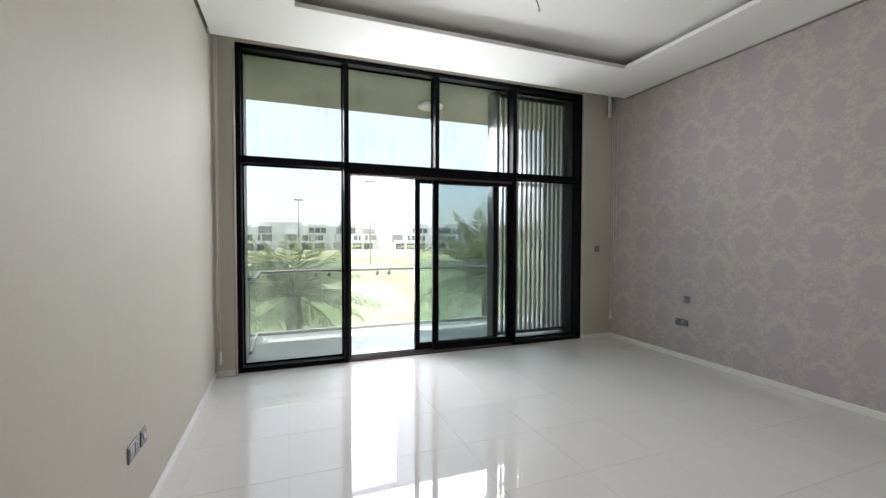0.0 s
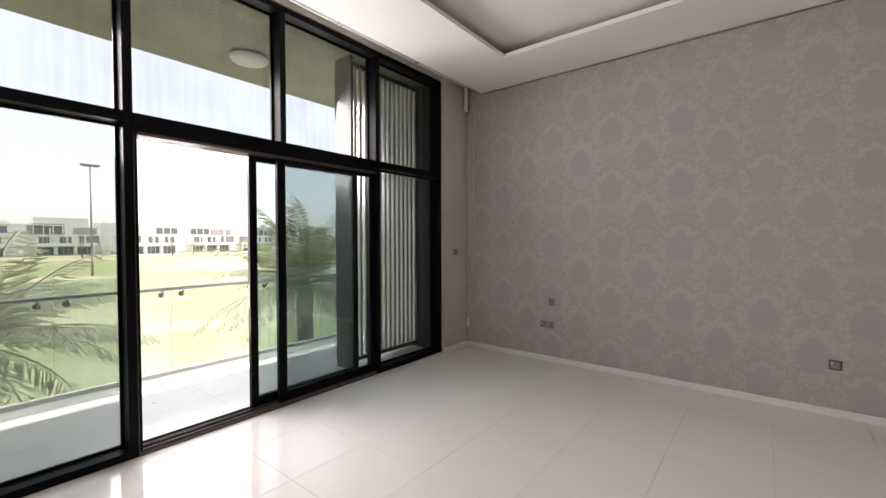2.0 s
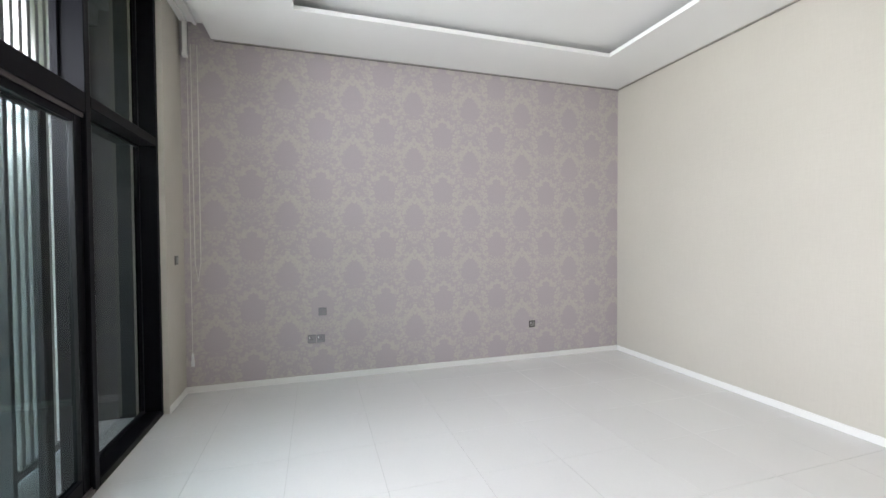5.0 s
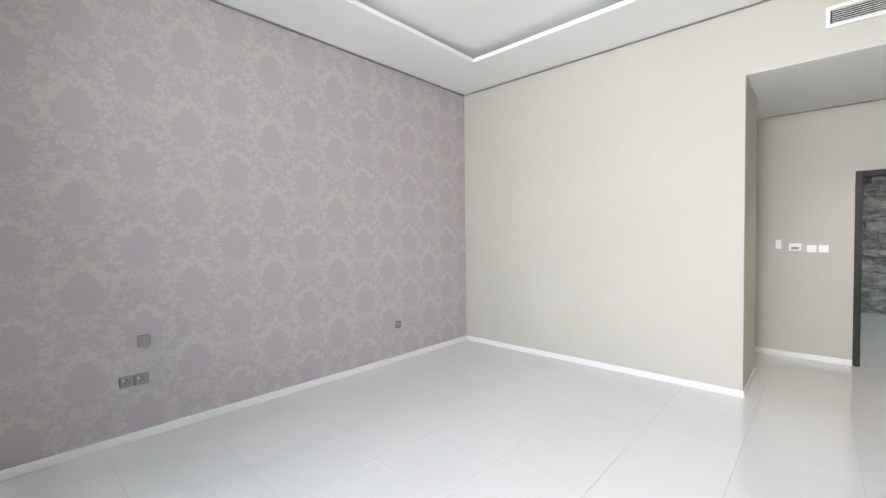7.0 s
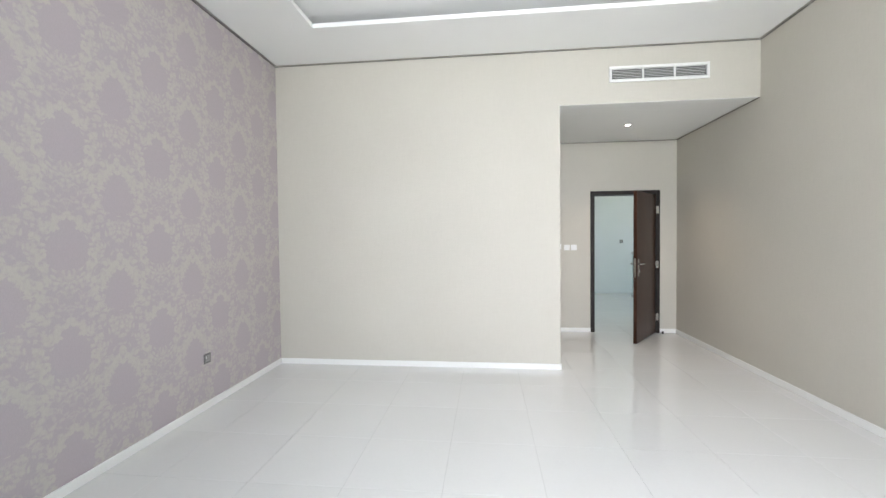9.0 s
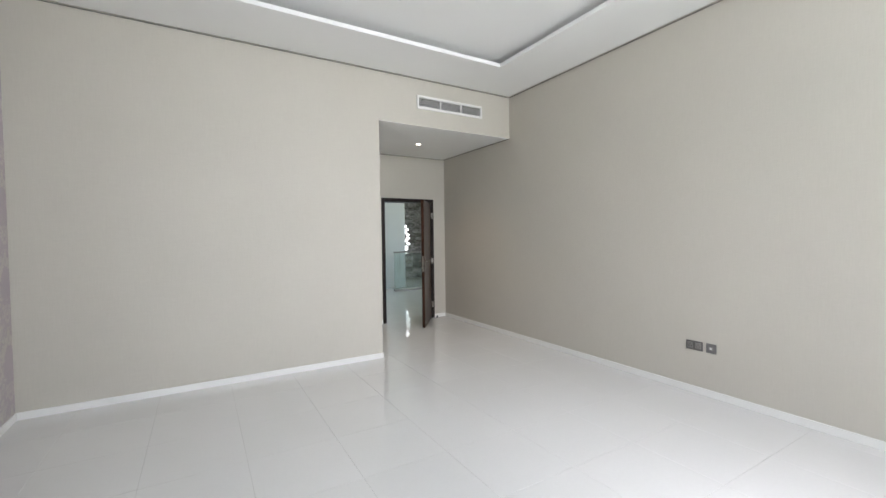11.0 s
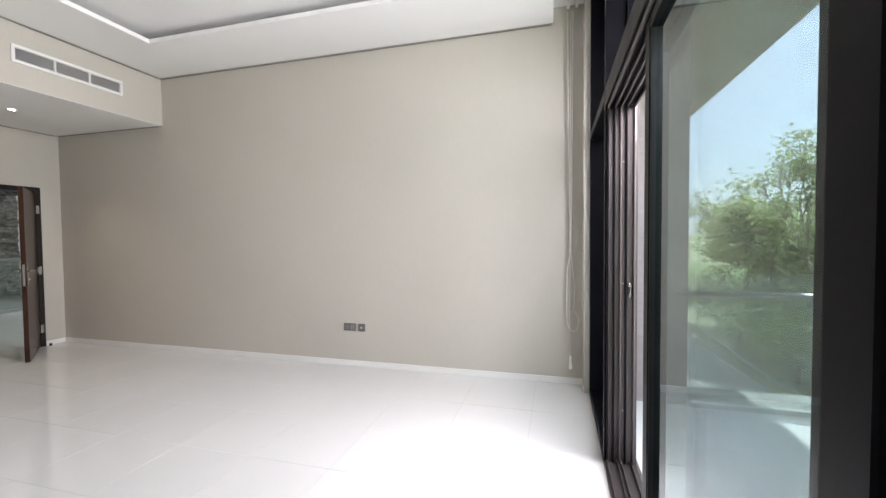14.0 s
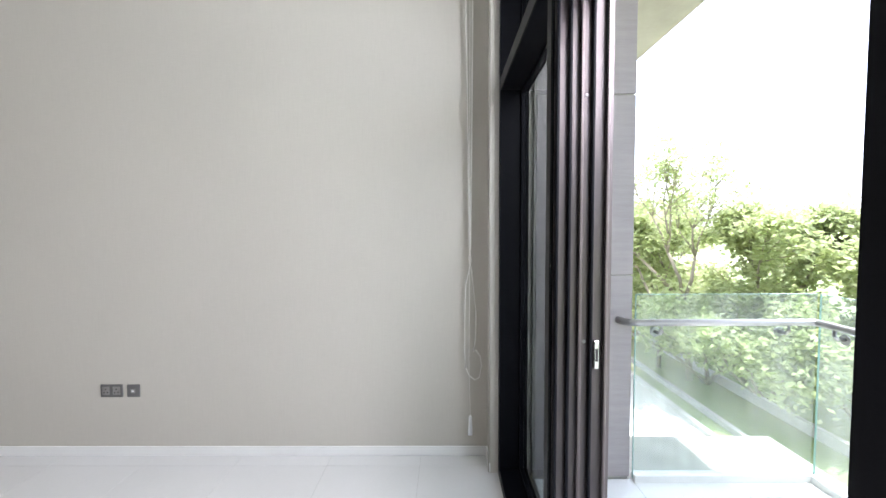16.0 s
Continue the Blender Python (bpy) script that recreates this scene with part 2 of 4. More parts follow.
def leaves(name, dark, light, glow=0.25):
    m, nt, b = mat(name)
    g = nd(nt, "NewGeometry")
    col = ramp(nt, g.outputs["Random Per Island"], [(0.0, dark), (1.0, light)])
    nt.links.new(col, b.inputs["Base Color"])
    b.inputs["Roughness"].default_value = 0.5
    tl = nd(nt, "BsdfTranslucent")
    nt.links.new(col, tl.inputs[0])
    mx = nd(nt, "MixShader")
    mx.inputs[0].default_value = glow
    nt.links.new(b.outputs[0], mx.inputs[1])
    nt.links.new(tl.outputs[0], mx.inputs[2])
    nt.links.new(mx.outputs[0], nt.nodes["Material Output"].inputs[0])
    return m


def lawn():
    m, nt, b = mat("lawn")
    s = nd(nt, "SeparateXYZ")
    g = nd(nt, "NewGeometry")
    nt.links.new(g.outputs["Position"], s.inputs[0])
    big = tex(nt, 0.035, 4, 0.6)
    green = ramp(nt, tex(nt, 0.5, 5, 0.65), [(0.3, (0.19, 0.24, 0.10)), (0.7, (0.28, 0.32, 0.16))])
    rough = ramp(nt, tex(nt, 0.9, 5, 0.65), [(0.3, (0.34, 0.34, 0.20)), (0.7, (0.45, 0.44, 0.29))])
    nt.links.new(mixc(nt, ramp(nt, big, [(0.48, (0, 0, 0)), (0.56, (1, 1, 1))]), green, rough), b.inputs["Base Color"])
    b.inputs["Roughness"].default_value = 0.9
    b.inputs["Specular IOR Level"].default_value = 0.2
    bump(nt, b, tex(nt, 6, 4), 0.5, 0.05)
    return m


def stacked_stone():
    """Split grey stone, each piece of its own tone, with pale ridges and dark hollows."""
    m, nt, b = mat("split_stone")
    oi = nd(nt, "ObjectInfo")
    n = tex(nt, 7, 5, 0.7, (1, 1, 2.2))
    c = ramp(nt, n, [(0.34, (0.13, 0.125, 0.12)), (0.52, (0.40, 0.39, 0.37)), (0.66, (0.66, 0.65, 0.62))])
    t = ramp(nt, oi.outputs["Random"], [(0.0, (0.45, 0.44, 0.42)), (1.0, (1, 1, 1))])
    nt.links.new(mixc(nt, 1.0, c, t, "MULTIPLY"), b.inputs["Base Color"])
    b.inputs["Roughness"].default_value = 0.75
    bump(nt, b, n, 0.9, 0.03)
    return m


def emitter(name, col, power):
    m, nt, b = mat(name)
    b.inputs["Emission Color"].default_value = (*col, 1)
    b.inputs["Emission Strength"].default_value = power
    return m


M_BEIGE = wall_fabric()
M_DAMASK = damask()
M_TILE = porcelain("polished_porcelain", (0.675, 0.67, 0.65), (0.715, 0.71, 0.69), 0.02, 0.95)
M_OUTTILE = porcelain("balcony_porcelain", (0.80, 0.795, 0.78), (0.86, 0.855, 0.84), 0.32)
M_GROUT = surface("grout", (0.44, 0.43, 0.41), 0.85, fine=120)
M_CEIL = surface("ceiling_paint", (0.87, 0.865, 0.845), 0.75, var=0.02, scale=1.2, fine=140, bmp=0.06)
M_WHITE = surface("white_gloss_paint", (0.80, 0.79, 0.76), 0.35, var=0.025, fine=80, bmp=0.04)
M_PLASTIC = surface("white_plastic", (0.78, 0.78, 0.77), 0.3, var=0.02, fine=200, bmp=0.02)
M_STEELP = surface("brushed_steel", (0.34, 0.33, 0.32), 0.38, metal=0.9, var=0.08, fine=200, stretch=(1, 1, 12), bmp=0.05)
M_SILVER = surface("satin_silver_plate", (0.29, 0.285, 0.295), 0.34, metal=1.0, var=0.05, fine=160, bmp=0.03)
M_GREYP = surface("grey_plate", (0.16, 0.155, 0.15), 0.4, metal=0.3, var=0.08, fine=150)
M_GAPSHADE = surface("dark_gap_shade", (0.13, 0.125, 0.115), 0.7, var=0.1, fine=120)
M_CHROME = surface("satin_chrome", (0.62, 0.61, 0.59), 0.25, metal=1.0, var=0.04, fine=160, bmp=0.02)
M_FRAME = surface("black_aluminium", (0.0045, 0.0045, 0.006), 0.4, var=0.2, scale=5, fine=300, bmp=0.08, spec=0.07)
M_TRACK = surface("bronze_anodised", (0.10, 0.085, 0.083), 0.34, metal=0.6, var=0.12, fine=200, stretch=(20, 20, 1))
M_RUBBER = surface("black_gasket", (0.01, 0.01, 0.01), 0.7, var=0.1)
M_GLASS = tinted_glass("tinted_window_glass", (0.42, 0.448, 0.444))
M_SASHGLASS = tinted_glass("dark_tinted_sash_glass", (0.44, 0.498, 0.502), base=0.03)
M_GLASSUP = tinted_glass("dusty_window_glass", (0.42, 0.448, 0.444), grime=0.35)
M_CLEAR = tinted_glass("clear_glass_back", (1.0, 1.0, 1.0), gloss=False)
M_BALGLASS = tinted_glass("balustrade_glass", (0.90, 0.95, 0.94), veil=0.20)
M_GEDGE = surface("glass_edge", (0.35, 0.55, 0.50), 0.15, var=0.05)
M_DOOR = wood("dark_stained_veneer", (0.022, 0.010, 0.006), (0.060, 0.027, 0.016), spec=0.2)
M_DFRAME = wood("black_brown_frame", (0.016, 0.013, 0.012), (0.034, 0.028, 0.026), rough=0.4, spec=0.2)
M_CLAD = wood("greige_laminate", (0.31, 0.275, 0.275), (0.38, 0.34, 0.34), along=(0.4, 0.4, 6), rough=0.5, scale=6)
M_CONC = surface("weathered_render", (0.42, 0.40, 0.36), 0.85, var=0.2, scale=2.5, fine=40, bmp=0.3, dist=0.003)
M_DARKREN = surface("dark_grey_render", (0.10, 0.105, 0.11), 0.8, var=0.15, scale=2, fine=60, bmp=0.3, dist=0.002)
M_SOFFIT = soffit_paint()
M_SLAT = surface("pale_slat_coating", (0.80, 0.785, 0.75), 0.45, var=0.05, fine=100, stretch=(1, 1, 0.1))
M_FIN = surface("grey_fin_coating", (0.15, 0.145, 0.14), 0.5, var=0.1, fine=80)
M_RAIL = surface("brushed_handrail", (0.42, 0.41, 0.40), 0.35, metal=0.9, var=0.06, fine=200)
M_OPAL = surface("opal_diffuser", (0.82, 0.81, 0.78), 0.4, var=0.02)
M_CORD = surface("white_cord", (0.70, 0.68, 0.63), 0.6, var=0.05, fine=300)
M_WIRE = surface("grey_cable", (0.12, 0.12, 0.12), 0.5)
M_DARK = surface("duct_shadow", (0.015, 0.015, 0.015), 0.8)
M_LAWN = lawn()
M_PAVE = surface("pale_paving", (0.47, 0.45, 0.41), 0.85, var=0.12, scale=1.0, fine=30, bmp=0.3)
M_BARK = surface("palm_bark", (0.15, 0.11, 0.075), 0.9, var=0.35, scale=6, fine=40, bmp=0.8, dist=0.02)
M_TBARK = surface("pale_tree_bark", (0.30, 0.26, 0.20), 0.9, var=0.25, scale=5, fine=30, bmp=0.5, dist=0.01)
M_FROND = leaves("palm_leaf", (0.24, 0.27, 0.15), (0.46, 0.48, 0.31), 0.5)
M_LEAF = leaves("tree_leaf", (0.34, 0.40, 0.17), (0.58, 0.62, 0.34), 0.55)
M_VWHITE = surface("villa_white_render", (0.78, 0.77, 0.75), 0.8, var=0.05, scale=0.4, fine=4, bmp=0)
M_VGREY = surface("villa_grey_cladding", (0.30, 0.29, 0.28), 0.8, var=0.12, scale=0.5, fine=5, bmp=0)
M_VDARK = surface("villa_window_glass", (0.16, 0.18, 0.19), 0.25, var=0.2, scale=0.4)
M_STONE = stacked_stone()
M_HALL = surface("hall_paint", (0.66, 0.68, 0.68), 0.6, var=0.03, scale=1.0)


# ---- mesh helpers ----
ORG = {}


def thing(name, at, label="", category="", group="", kind=""):
    ob = new(name)
    ob.empty_display_size = 0.1
    ob.location = at
    ORG[ob] = Vector(at)
    return tagged(ob, label, category, group, kind)


def part(name, bm, material, parent=None, label=""):
    """Links a bmesh, built in world measures, as one mesh object, under a thing or a part."""
    me = bpy.data.meshes.new(name)
    if parent is not None:
        bmesh.ops.translate(bm, verts=bm.verts, vec=-ORG[parent])
    bm.to_mesh(me)
    bm.free()
    me.materials.append(material)
    ob = new(name, me)
    if parent is not None:
        ob.parent = parent
        ORG[ob] = ORG[parent]
    else:
        ORG[ob] = Vector((0, 0, 0))
    return tagged(ob, label)


def bx(*boxes, bevel=0.0, seg=1):
    """One bmesh of boxes given by two corners each."""
    bm = bmesh.new()
    for a, b in boxes:
        lo = [min(p, q) for p, q in zip(a, b)]
        hi = [max(p, q) for p, q in zip(a, b)]
        v = [bm.verts.new((x, y, z)) for x in (lo[0], hi[0]) for y in (lo[1], hi[1]) for z in (lo[2], hi[2])]
        for f in ((0, 1, 3, 2), (4, 6, 7, 5), (0, 4, 5, 1), (2, 3, 7, 6), (0, 2, 6, 4), (1, 5, 7, 3)):
            bm.faces.new([v[i] for i in f])
    if bevel:
        bmesh.ops.bevel(bm, geom=bm.edges[:], offset=bevel, segments=seg, profile=0.5, affect="EDGES", clamp_overlap=True)
    return bm


def tube(points, r, sides=8, bm=None, r1=None):
    """A round bar along a line of points, tapering to r1."""
    bm = bm or bmesh.new()
    pts = [Vector(p) for p in points]
    rings = []
    n = len(pts)
    for i, p in enumerate(pts):
        d = (pts[min(i + 1, n - 1)] - pts[max(i - 1, 0)]).normalized()
        side = d.cross(Vector((0, 0, 1)))
        if side.length < 0.05:
            side = d.cross(Vector((1, 0, 0)))
        side.normalize()
        up = side.cross(d)
        rr = r if r1 is None else r + (r1 - r) * i / max(1, n - 1)
        rings.append([bm.verts.new(p + rr * (math.cos(a) * side + math.sin(a) * up)) for a in (2 * math.pi * k / sides for k in range(sides))])
    for a, b in zip(rings, rings[1:]):
        for k in range(sides):
            f = bm.faces.new((a[k], a[(k + 1) % sides], b[(k + 1) % sides], b[k]))
            f.smooth = True
    bm.faces.new(rings[0][::-1])
    bm.faces.new(rings[-1])
    return bm


def lathe(profile, at, axis="Z", sides=28):
    """A turned shape: (radius, height) pairs round an axis through at."""
    bm = bmesh.new()
    rings = []
    for r, h in profile:
        ring = []
        for k in range(sides):
            a = 2 * math.pi * k / sides
            c, s = r * math.cos(a), r * math.sin(a)
            o = {"Z": (c, s, h), "X": (h, c, s), "Y": (c, h, s)}[axis]
            ring.append(bm.verts.new(Vector(at) + Vector(o)))
        rings.append(ring)
    for a, b in zip(rings, rings[1:]):
        for k in range(sides):
            f = bm.faces.new((a[k], a[(k + 1) % sides], b[(k + 1) % sides], b[k]))
            f.smooth = True
    bm.faces.new(rings[0][::-1])
    bm.faces.new(rings[-1])
    bmesh.ops.recalc_face_normals(bm, faces=bm.faces)
    return bm


def glass_sheet(name, a, b, material, parent, label):
    """A pane: the tint and gloss lie on its room side, its back is clear."""
    p = part(name, bx((a, b)), material, parent, label)
    p.data.materials.append(M_CLEAR)
    for f in p.data.polygons:
        f.material_index = 0 if abs(f.normal.y) > 0.5 and f.center.y < (a[1] + b[1]) / 2 - ORG[parent].y else 1
    return p


def setting(name, bm, material, label, category):
    return tagged(part(name, bm, material), label, category, kind="structure")


# ---- the room's shell ----
T = 0.2
setting("wall_left", bx(((XL - T, YD - T, 0), (XL, YW + 0.25, ZTOP))), M_BEIGE, "long wall in beige woven-look wall covering", "wall")
setting("wall_right", bx(((XR, YB - T, 0), (XR + T, YW + 0.25, ZTOP))), M_DAMASK, "wall papered in mauve and cream damask", "wall")
setting("wall_back", bx(((XC, YS, 0), (XR, YB, ZTOP))), M_BEIGE, "beige wall-covered partition beside the entrance recess", "wall")
setting("wall_header", bx(((XL, YB - 0.25, ZCC), (XC, YB, ZTOP))), M_BEIGE, "beige drop over the entrance recess", "wall")
setting("wall_window_left", bx(((XL, YW, 0), (WX0, YW + 0.25, ZTOP))), M_BEIGE, "narrow beige pier beside the window", "wall")
setting("wall_window_right", bx(((WX1, YW, 0), (XR, YW + 0.25, ZTOP))), M_BEIGE, "narrow beige pier beside the window", "wall")
setting("wall_window_head", bx(((WX0, YW + 0.02, WZ), (WX1, YW + 0.25, ZTOP))), M_BEIGE, "plaster strip above the window", "wall")
DX0, DX1, DZ = -0.334, 0.687, 2.18
setting("wall_entrance", bx(((XL, YD - T, 0), (DX0, YD, ZTOP)), ((DX1, YD - T, 0), (3.2, YD, ZTOP)), ((DX0, YD - T, DZ), (DX1, YD, ZTOP))), M_BEIGE, "beige entrance wall with a door opening", "wall")
setting("wall_passage", bx(((3.2, YD - T, 0), (3.4, YS, ZTOP))), M_BEIGE, "beige wall closing the side passage", "wall")

# ceilings, with a shadow gap along the walls
GAP, ZTRAY = 0.028, 3.655
cb = bx(((XL + GAP, YB + GAP, ZC), (TRAY[0], 4.72, ZC + 0.042)), ((TRAY[2], YB + GAP, ZC), (XR - GAP, 4.72, ZC + 0.042)),
        ((TRAY[0], YB + GAP, ZC), (TRAY[2], TRAY[1], ZC + 0.042)), ((TRAY[0], TRAY[3], ZC), (TRAY[2], 4.72, ZC + 0.042)))
setting("ceiling", cb, M_CEIL, "white plaster ceiling border round a recessed tray", "ceiling")
setting("ceiling_tray", bx(((XL, YB, ZTOP), (XR, YW + 0.25, ZTOP + 0.2)), ((TRAY[0] - 0.28, TRAY[1] - 0.28, ZTRAY), (TRAY[2] + 0.28, TRAY[3] + 0.28, ZTOP))), M_CEIL, "white recessed ceiling tray with a shadow cove", "ceiling")
g = 0.28
setting("ceiling_cove", bx(((TRAY[0] - g - 0.02, TRAY[1] - g, ZC + 0.042), (TRAY[0] - g, TRAY[3] + g, ZTOP)), ((TRAY[2] + g, TRAY[1] - g, ZC + 0.042), (TRAY[2] + g + 0.02, TRAY[3] + g, ZTOP)),
        ((TRAY[0] - g, TRAY[1] - g - 0.02, ZC + 0.042), (TRAY[2] + g, TRAY[1] - g, ZTOP)), ((TRAY[0] - g, TRAY[3] + g, ZC + 0.042), (TRAY[2] + g, TRAY[3] + g + 0.02, ZTOP))), M_CEIL, "white upstand behind the cove of the ceiling tray", "ceiling")
setting("ceiling_pocket", bx(((XL, 4.70, ZC + 0.042), (XR, 4.72, ZTOP))), M_CEIL, "white back of the blind pocket", "ceiling")
setting("ceiling_corridor", bx(((XL + 0.022, YD + 0.022, ZCC), (XC, YB - 0.25, ZCC + 0.1)), ((XL + 0.022, YB - 0.25, ZCC - 0.004), (XC - 0.004, YB - 0.004, ZCC)), ((XC, YD + 0.022, ZCC), (3.2, YS, ZCC + 0.1))), M_CEIL, "white lowered ceiling of the entrance recess", "ceiling")
setting("ceiling_roof", bx(((-4.8, -9.1, ZTOP + 0.2), (XR + T, YW + 0.25, ZTOP + 0.4))), M_CEIL, "roof slab over the rooms", "ceiling")

# dark strips where walls meet the ceilings, painting the shade of the shadow gap
BEAD, BZ = 0.005, 0.008
for bead, a, b in (("back", (XC, YB, ZC - BZ), (XR, YB + BEAD, ZC - 0.001)), ("header", (XL, YB, ZC - BZ), (XC, YB + BEAD, ZC - 0.001)),
                   ("entrance", (XL + 0.02, YD, ZCC - BZ), (XC, YD + BEAD, ZCC - 0.001)), ("recess", (XL, YD, ZCC - BZ), (XL + BEAD, YB - 0.01, ZCC - 0.001)),
                   ("left", (XL, YB + BEAD, ZC - BZ), (XL + BEAD, 4.70, ZC - 0.001)), ("right", (XR - BEAD, YB + BEAD, ZC - BZ), (XR, 4.70, ZC - 0.001))):
    setting("trim_" + bead, bx((a, b)), M_GAPSHADE, "thin dark strip painting the shadow gap's shade under the ceiling edge", "trim")

# baseboards
BH, BT = 0.065, 0.012


def baseboard(name, a, b):
    setting(name, bx((a, b), bevel=0.003), M_WHITE, "low white skirting tile strip along the wall", "baseboard")


baseboard("baseboard_left", (XL, YD, 0), (XL + BT, YW, BH))
baseboard("baseboard_right", (XR - BT, YB, 0), (XR, YW, BH))
baseboard("baseboard_back", (XC, YB, 0), (XR - BT, YB + BT, BH))
baseboard("baseboard_side", (XC - BT, YS, 0), (XC, YB + BT, BH))
baseboard("baseboard_entrance", (DX1, YD, 0), (3.2, YD + BT, BH))
baseboard("baseboard_entrance_short", (XL + BT, YD, 0), (DX0, YD + BT, BH))
baseboard("baseboard_window_left", (XL + BT, YW - BT, 0), (WX0, YW, BH))
baseboard("baseboard_window_right", (WX1, YW - BT, 0), (XR - BT, YW, BH))


# ---- window wall ----
def window_wall():
    w = thing("window_1", (WX0, YF, 0), "full-height black aluminium window with tinted panes and a sliding door", "window", kind="structure")
    D1 = YF + 0.17
    bv = 0.004

    def bar(name, a, b, label=""):
        return part(name, bx((a, b), bevel=bv), M_FRAME, w, label)

    bar("jamb", (WX0, YF, 0.0), (WX0 + 0.05, D1, WZ))
    bar("jamb", (WX1 - 0.05, YF, 0.0), (WX1, D1, WZ))
    bar("head", (WX0 + 0.05, YF, WZ - 0.055), (WX1 - 0.05, D1, WZ))
    MX = ((0.785, 0.842), (1.938, 1.995), (3.08, 3.14))
    zt0, zt1 = 2.333, 2.407
    bar("mullion", (MX[0][0], YF, 0.0), (MX[0][1], D1, WZ - 0.055))
    bar("mullion", (MX[1][0], YF, zt1), (MX[1][1], D1, WZ - 0.055))
    bar("mullion", (MX[2][0], YF, 0.0), (MX[2][1], D1, WZ - 0.055))
    bar("transom", (WX0 + 0.05, YF, zt0), (MX[0][0], D1, zt1))
    bar("transom", (MX[0][1], YF, zt0 - 0.05), (MX[2][0], D1, zt1))
    bar("transom", (MX[2][1], YF, zt0), (WX1 - 0.05, D1, zt1))
    bar("sill", (WX0 + 0.05, YF, 0.0), (MX[0][0], D1, 0.055))
    bar("sill", (MX[2][1], YF, 0.0), (WX1 - 0.05, D1, 0.055))
    # fixed panes, each with beads round it
    edges = ((WX0 + 0.05, MX[0][0]), (MX[0][1], MX[1][0]), (MX[1][1], MX[2][0]), (MX[2][1], WX1 - 0.05))
    panes = [(x0, x1, zt1, WZ - 0.055, M_GLASSUP) for x0, x1 in edges]
    panes += [(edges[0][0], edges[0][1], 0.055, zt0, M_GLASS), (edges[3][0], edges[3][1], 0.055, zt0, M_GLASS)]
    for x0, x1, z0, z1, gm in panes:
        p = glass_sheet("pane", (x0, YG, z0), (x1, YG + 0.006, z1), gm, w, "grey-green tinted glass")
        q, y0, y1 = 0.018, YG - 0.022, YG - 0.002
        part("glazing_bead", bx(((x0, y0, z0), (x1, y1, z0 + q)), ((x0, y0, z1 - q), (x1, y1, z1)), ((x0, y0, z0 + q), (x0 + q, y1, z1 - q)), ((x1 - q, y0, z0 + q), (x1, y1, z1 - q))), M_FRAME, p)
    # tracks of the sliding door: floor rails and the ribbed side channel
    tr = part("track", bx(((MX[0][1], YF, 0.0), (MX[2][0], D1 + 0.02, 0.022))), M_TRACK, w, "bronze floor track")
    for y in (YF + 0.012, YF + 0.072, YF + 0.095, YF + 0.155):
        part("rail_rib", bx(((MX[0][1], y, 0.022), (MX[2][0], y + 0.008, 0.04)), bevel=0.002), M_TRACK, tr)
    ch = part("side_channel", bx(((MX[0][1], YF + 0.01, 0.022), (MX[0][1] + 0.006, D1 + 0.02, zt0 - 0.05))), M_TRACK, w, "ribbed bronze side channel")
    for y, rib in ((YF + 0.012, M_FRAME), (YF + 0.05, M_FRAME), (YF + 0.085, M_TRACK), (YF + 0.12, M_FRAME), (YF + 0.165, M_TRACK)):
        part("rail_rib", bx(((MX[0][1] + 0.006, y, 0.022), (MX[0][1] + 0.024, y + 0.009, zt0 - 0.05)), bevel=0.002), rib, ch)
    hd = part("head_channel", bx(*[((MX[0][1] + 0.03, y, zt0 - 0.075), (MX[2][0], y + 0.009, zt0 - 0.05)) for y in (YF + 0.012, YF + 0.05, YF + 0.085, YF + 0.12, YF + 0.165)]), M_TRACK, w, "bronze head channel")
    keep = part("lock_keep", bx(((MX[0][1] + 0.006, YF + 0.136, 1.085), (MX[0][1] + 0.020, YF + 0.153, 1.175)), bevel=0.003), M_CHROME, w, "bright metal lock keep")
    part("keep_slot", bx(((MX[0][1] + 0.020, YF + 0.141, 1.11), (MX[0][1] + 0.0215, YF + 0.148, 1.15))), M_RUBBER, keep)
    for z in (0.36, 1.17, 1.93):
        part("screw", lathe([(0.006, 0), (0.006, 0.002), (0.003, 0.003)], (MX[0][1] + 0.006, YF + 0.108, z), "X", 12), M_STEELP, w)

    def sash(x0, x1, y0, y1, st, label):
        z0, z1 = 0.03, 2.30
        s = part("sliding_sash", bx(((x0, y0, z0), (x0 + st, y1, z1)), bevel=0.004), M_FRAME, w, label)
        part("stile", bx(((x1 - st, y0, z0), (x1, y1, z1)), bevel=0.004), M_FRAME, s)
        part("top_rail", bx(((x0 + st, y0, z1 - 0.085), (x1 - st, y1, z1)), bevel=0.004), M_FRAME, s)
        part("bottom_rail", bx(((x0 + st, y0, z0), (x1 - st, y1, z0 + 0.095)), bevel=0.004), M_FRAME, s)
        glass_sheet("sash_glass", (x0 + st, (y0 + y1) / 2, z0 + 0.095), (x1 - st, (y0 + y1) / 2 + 0.006, z1 - 0.085), M_SASHGLASS, s, "tinted glass of the sash")
        part("gasket", bx(((x0 + st, y0 + 0.004, z0 + 0.095), (x0 + st + 0.006, y1 - 0.004, z1 - 0.085)), ((x1 - st - 0.006, y0 + 0.004, z0 + 0.095), (x1 - st, y1 - 0.004, z1 - 0.085))), M_RUBBER, s)
        return s

    inner = sash(1.915, 3.08, YF + 0.025, YF + 0.07, 0.075, "inner sash, standing shut")
    outer = sash(1.695, 2.90, YF + 0.10, YF + 0.145, 0.062, "outer sash, slid open behind the inner one")
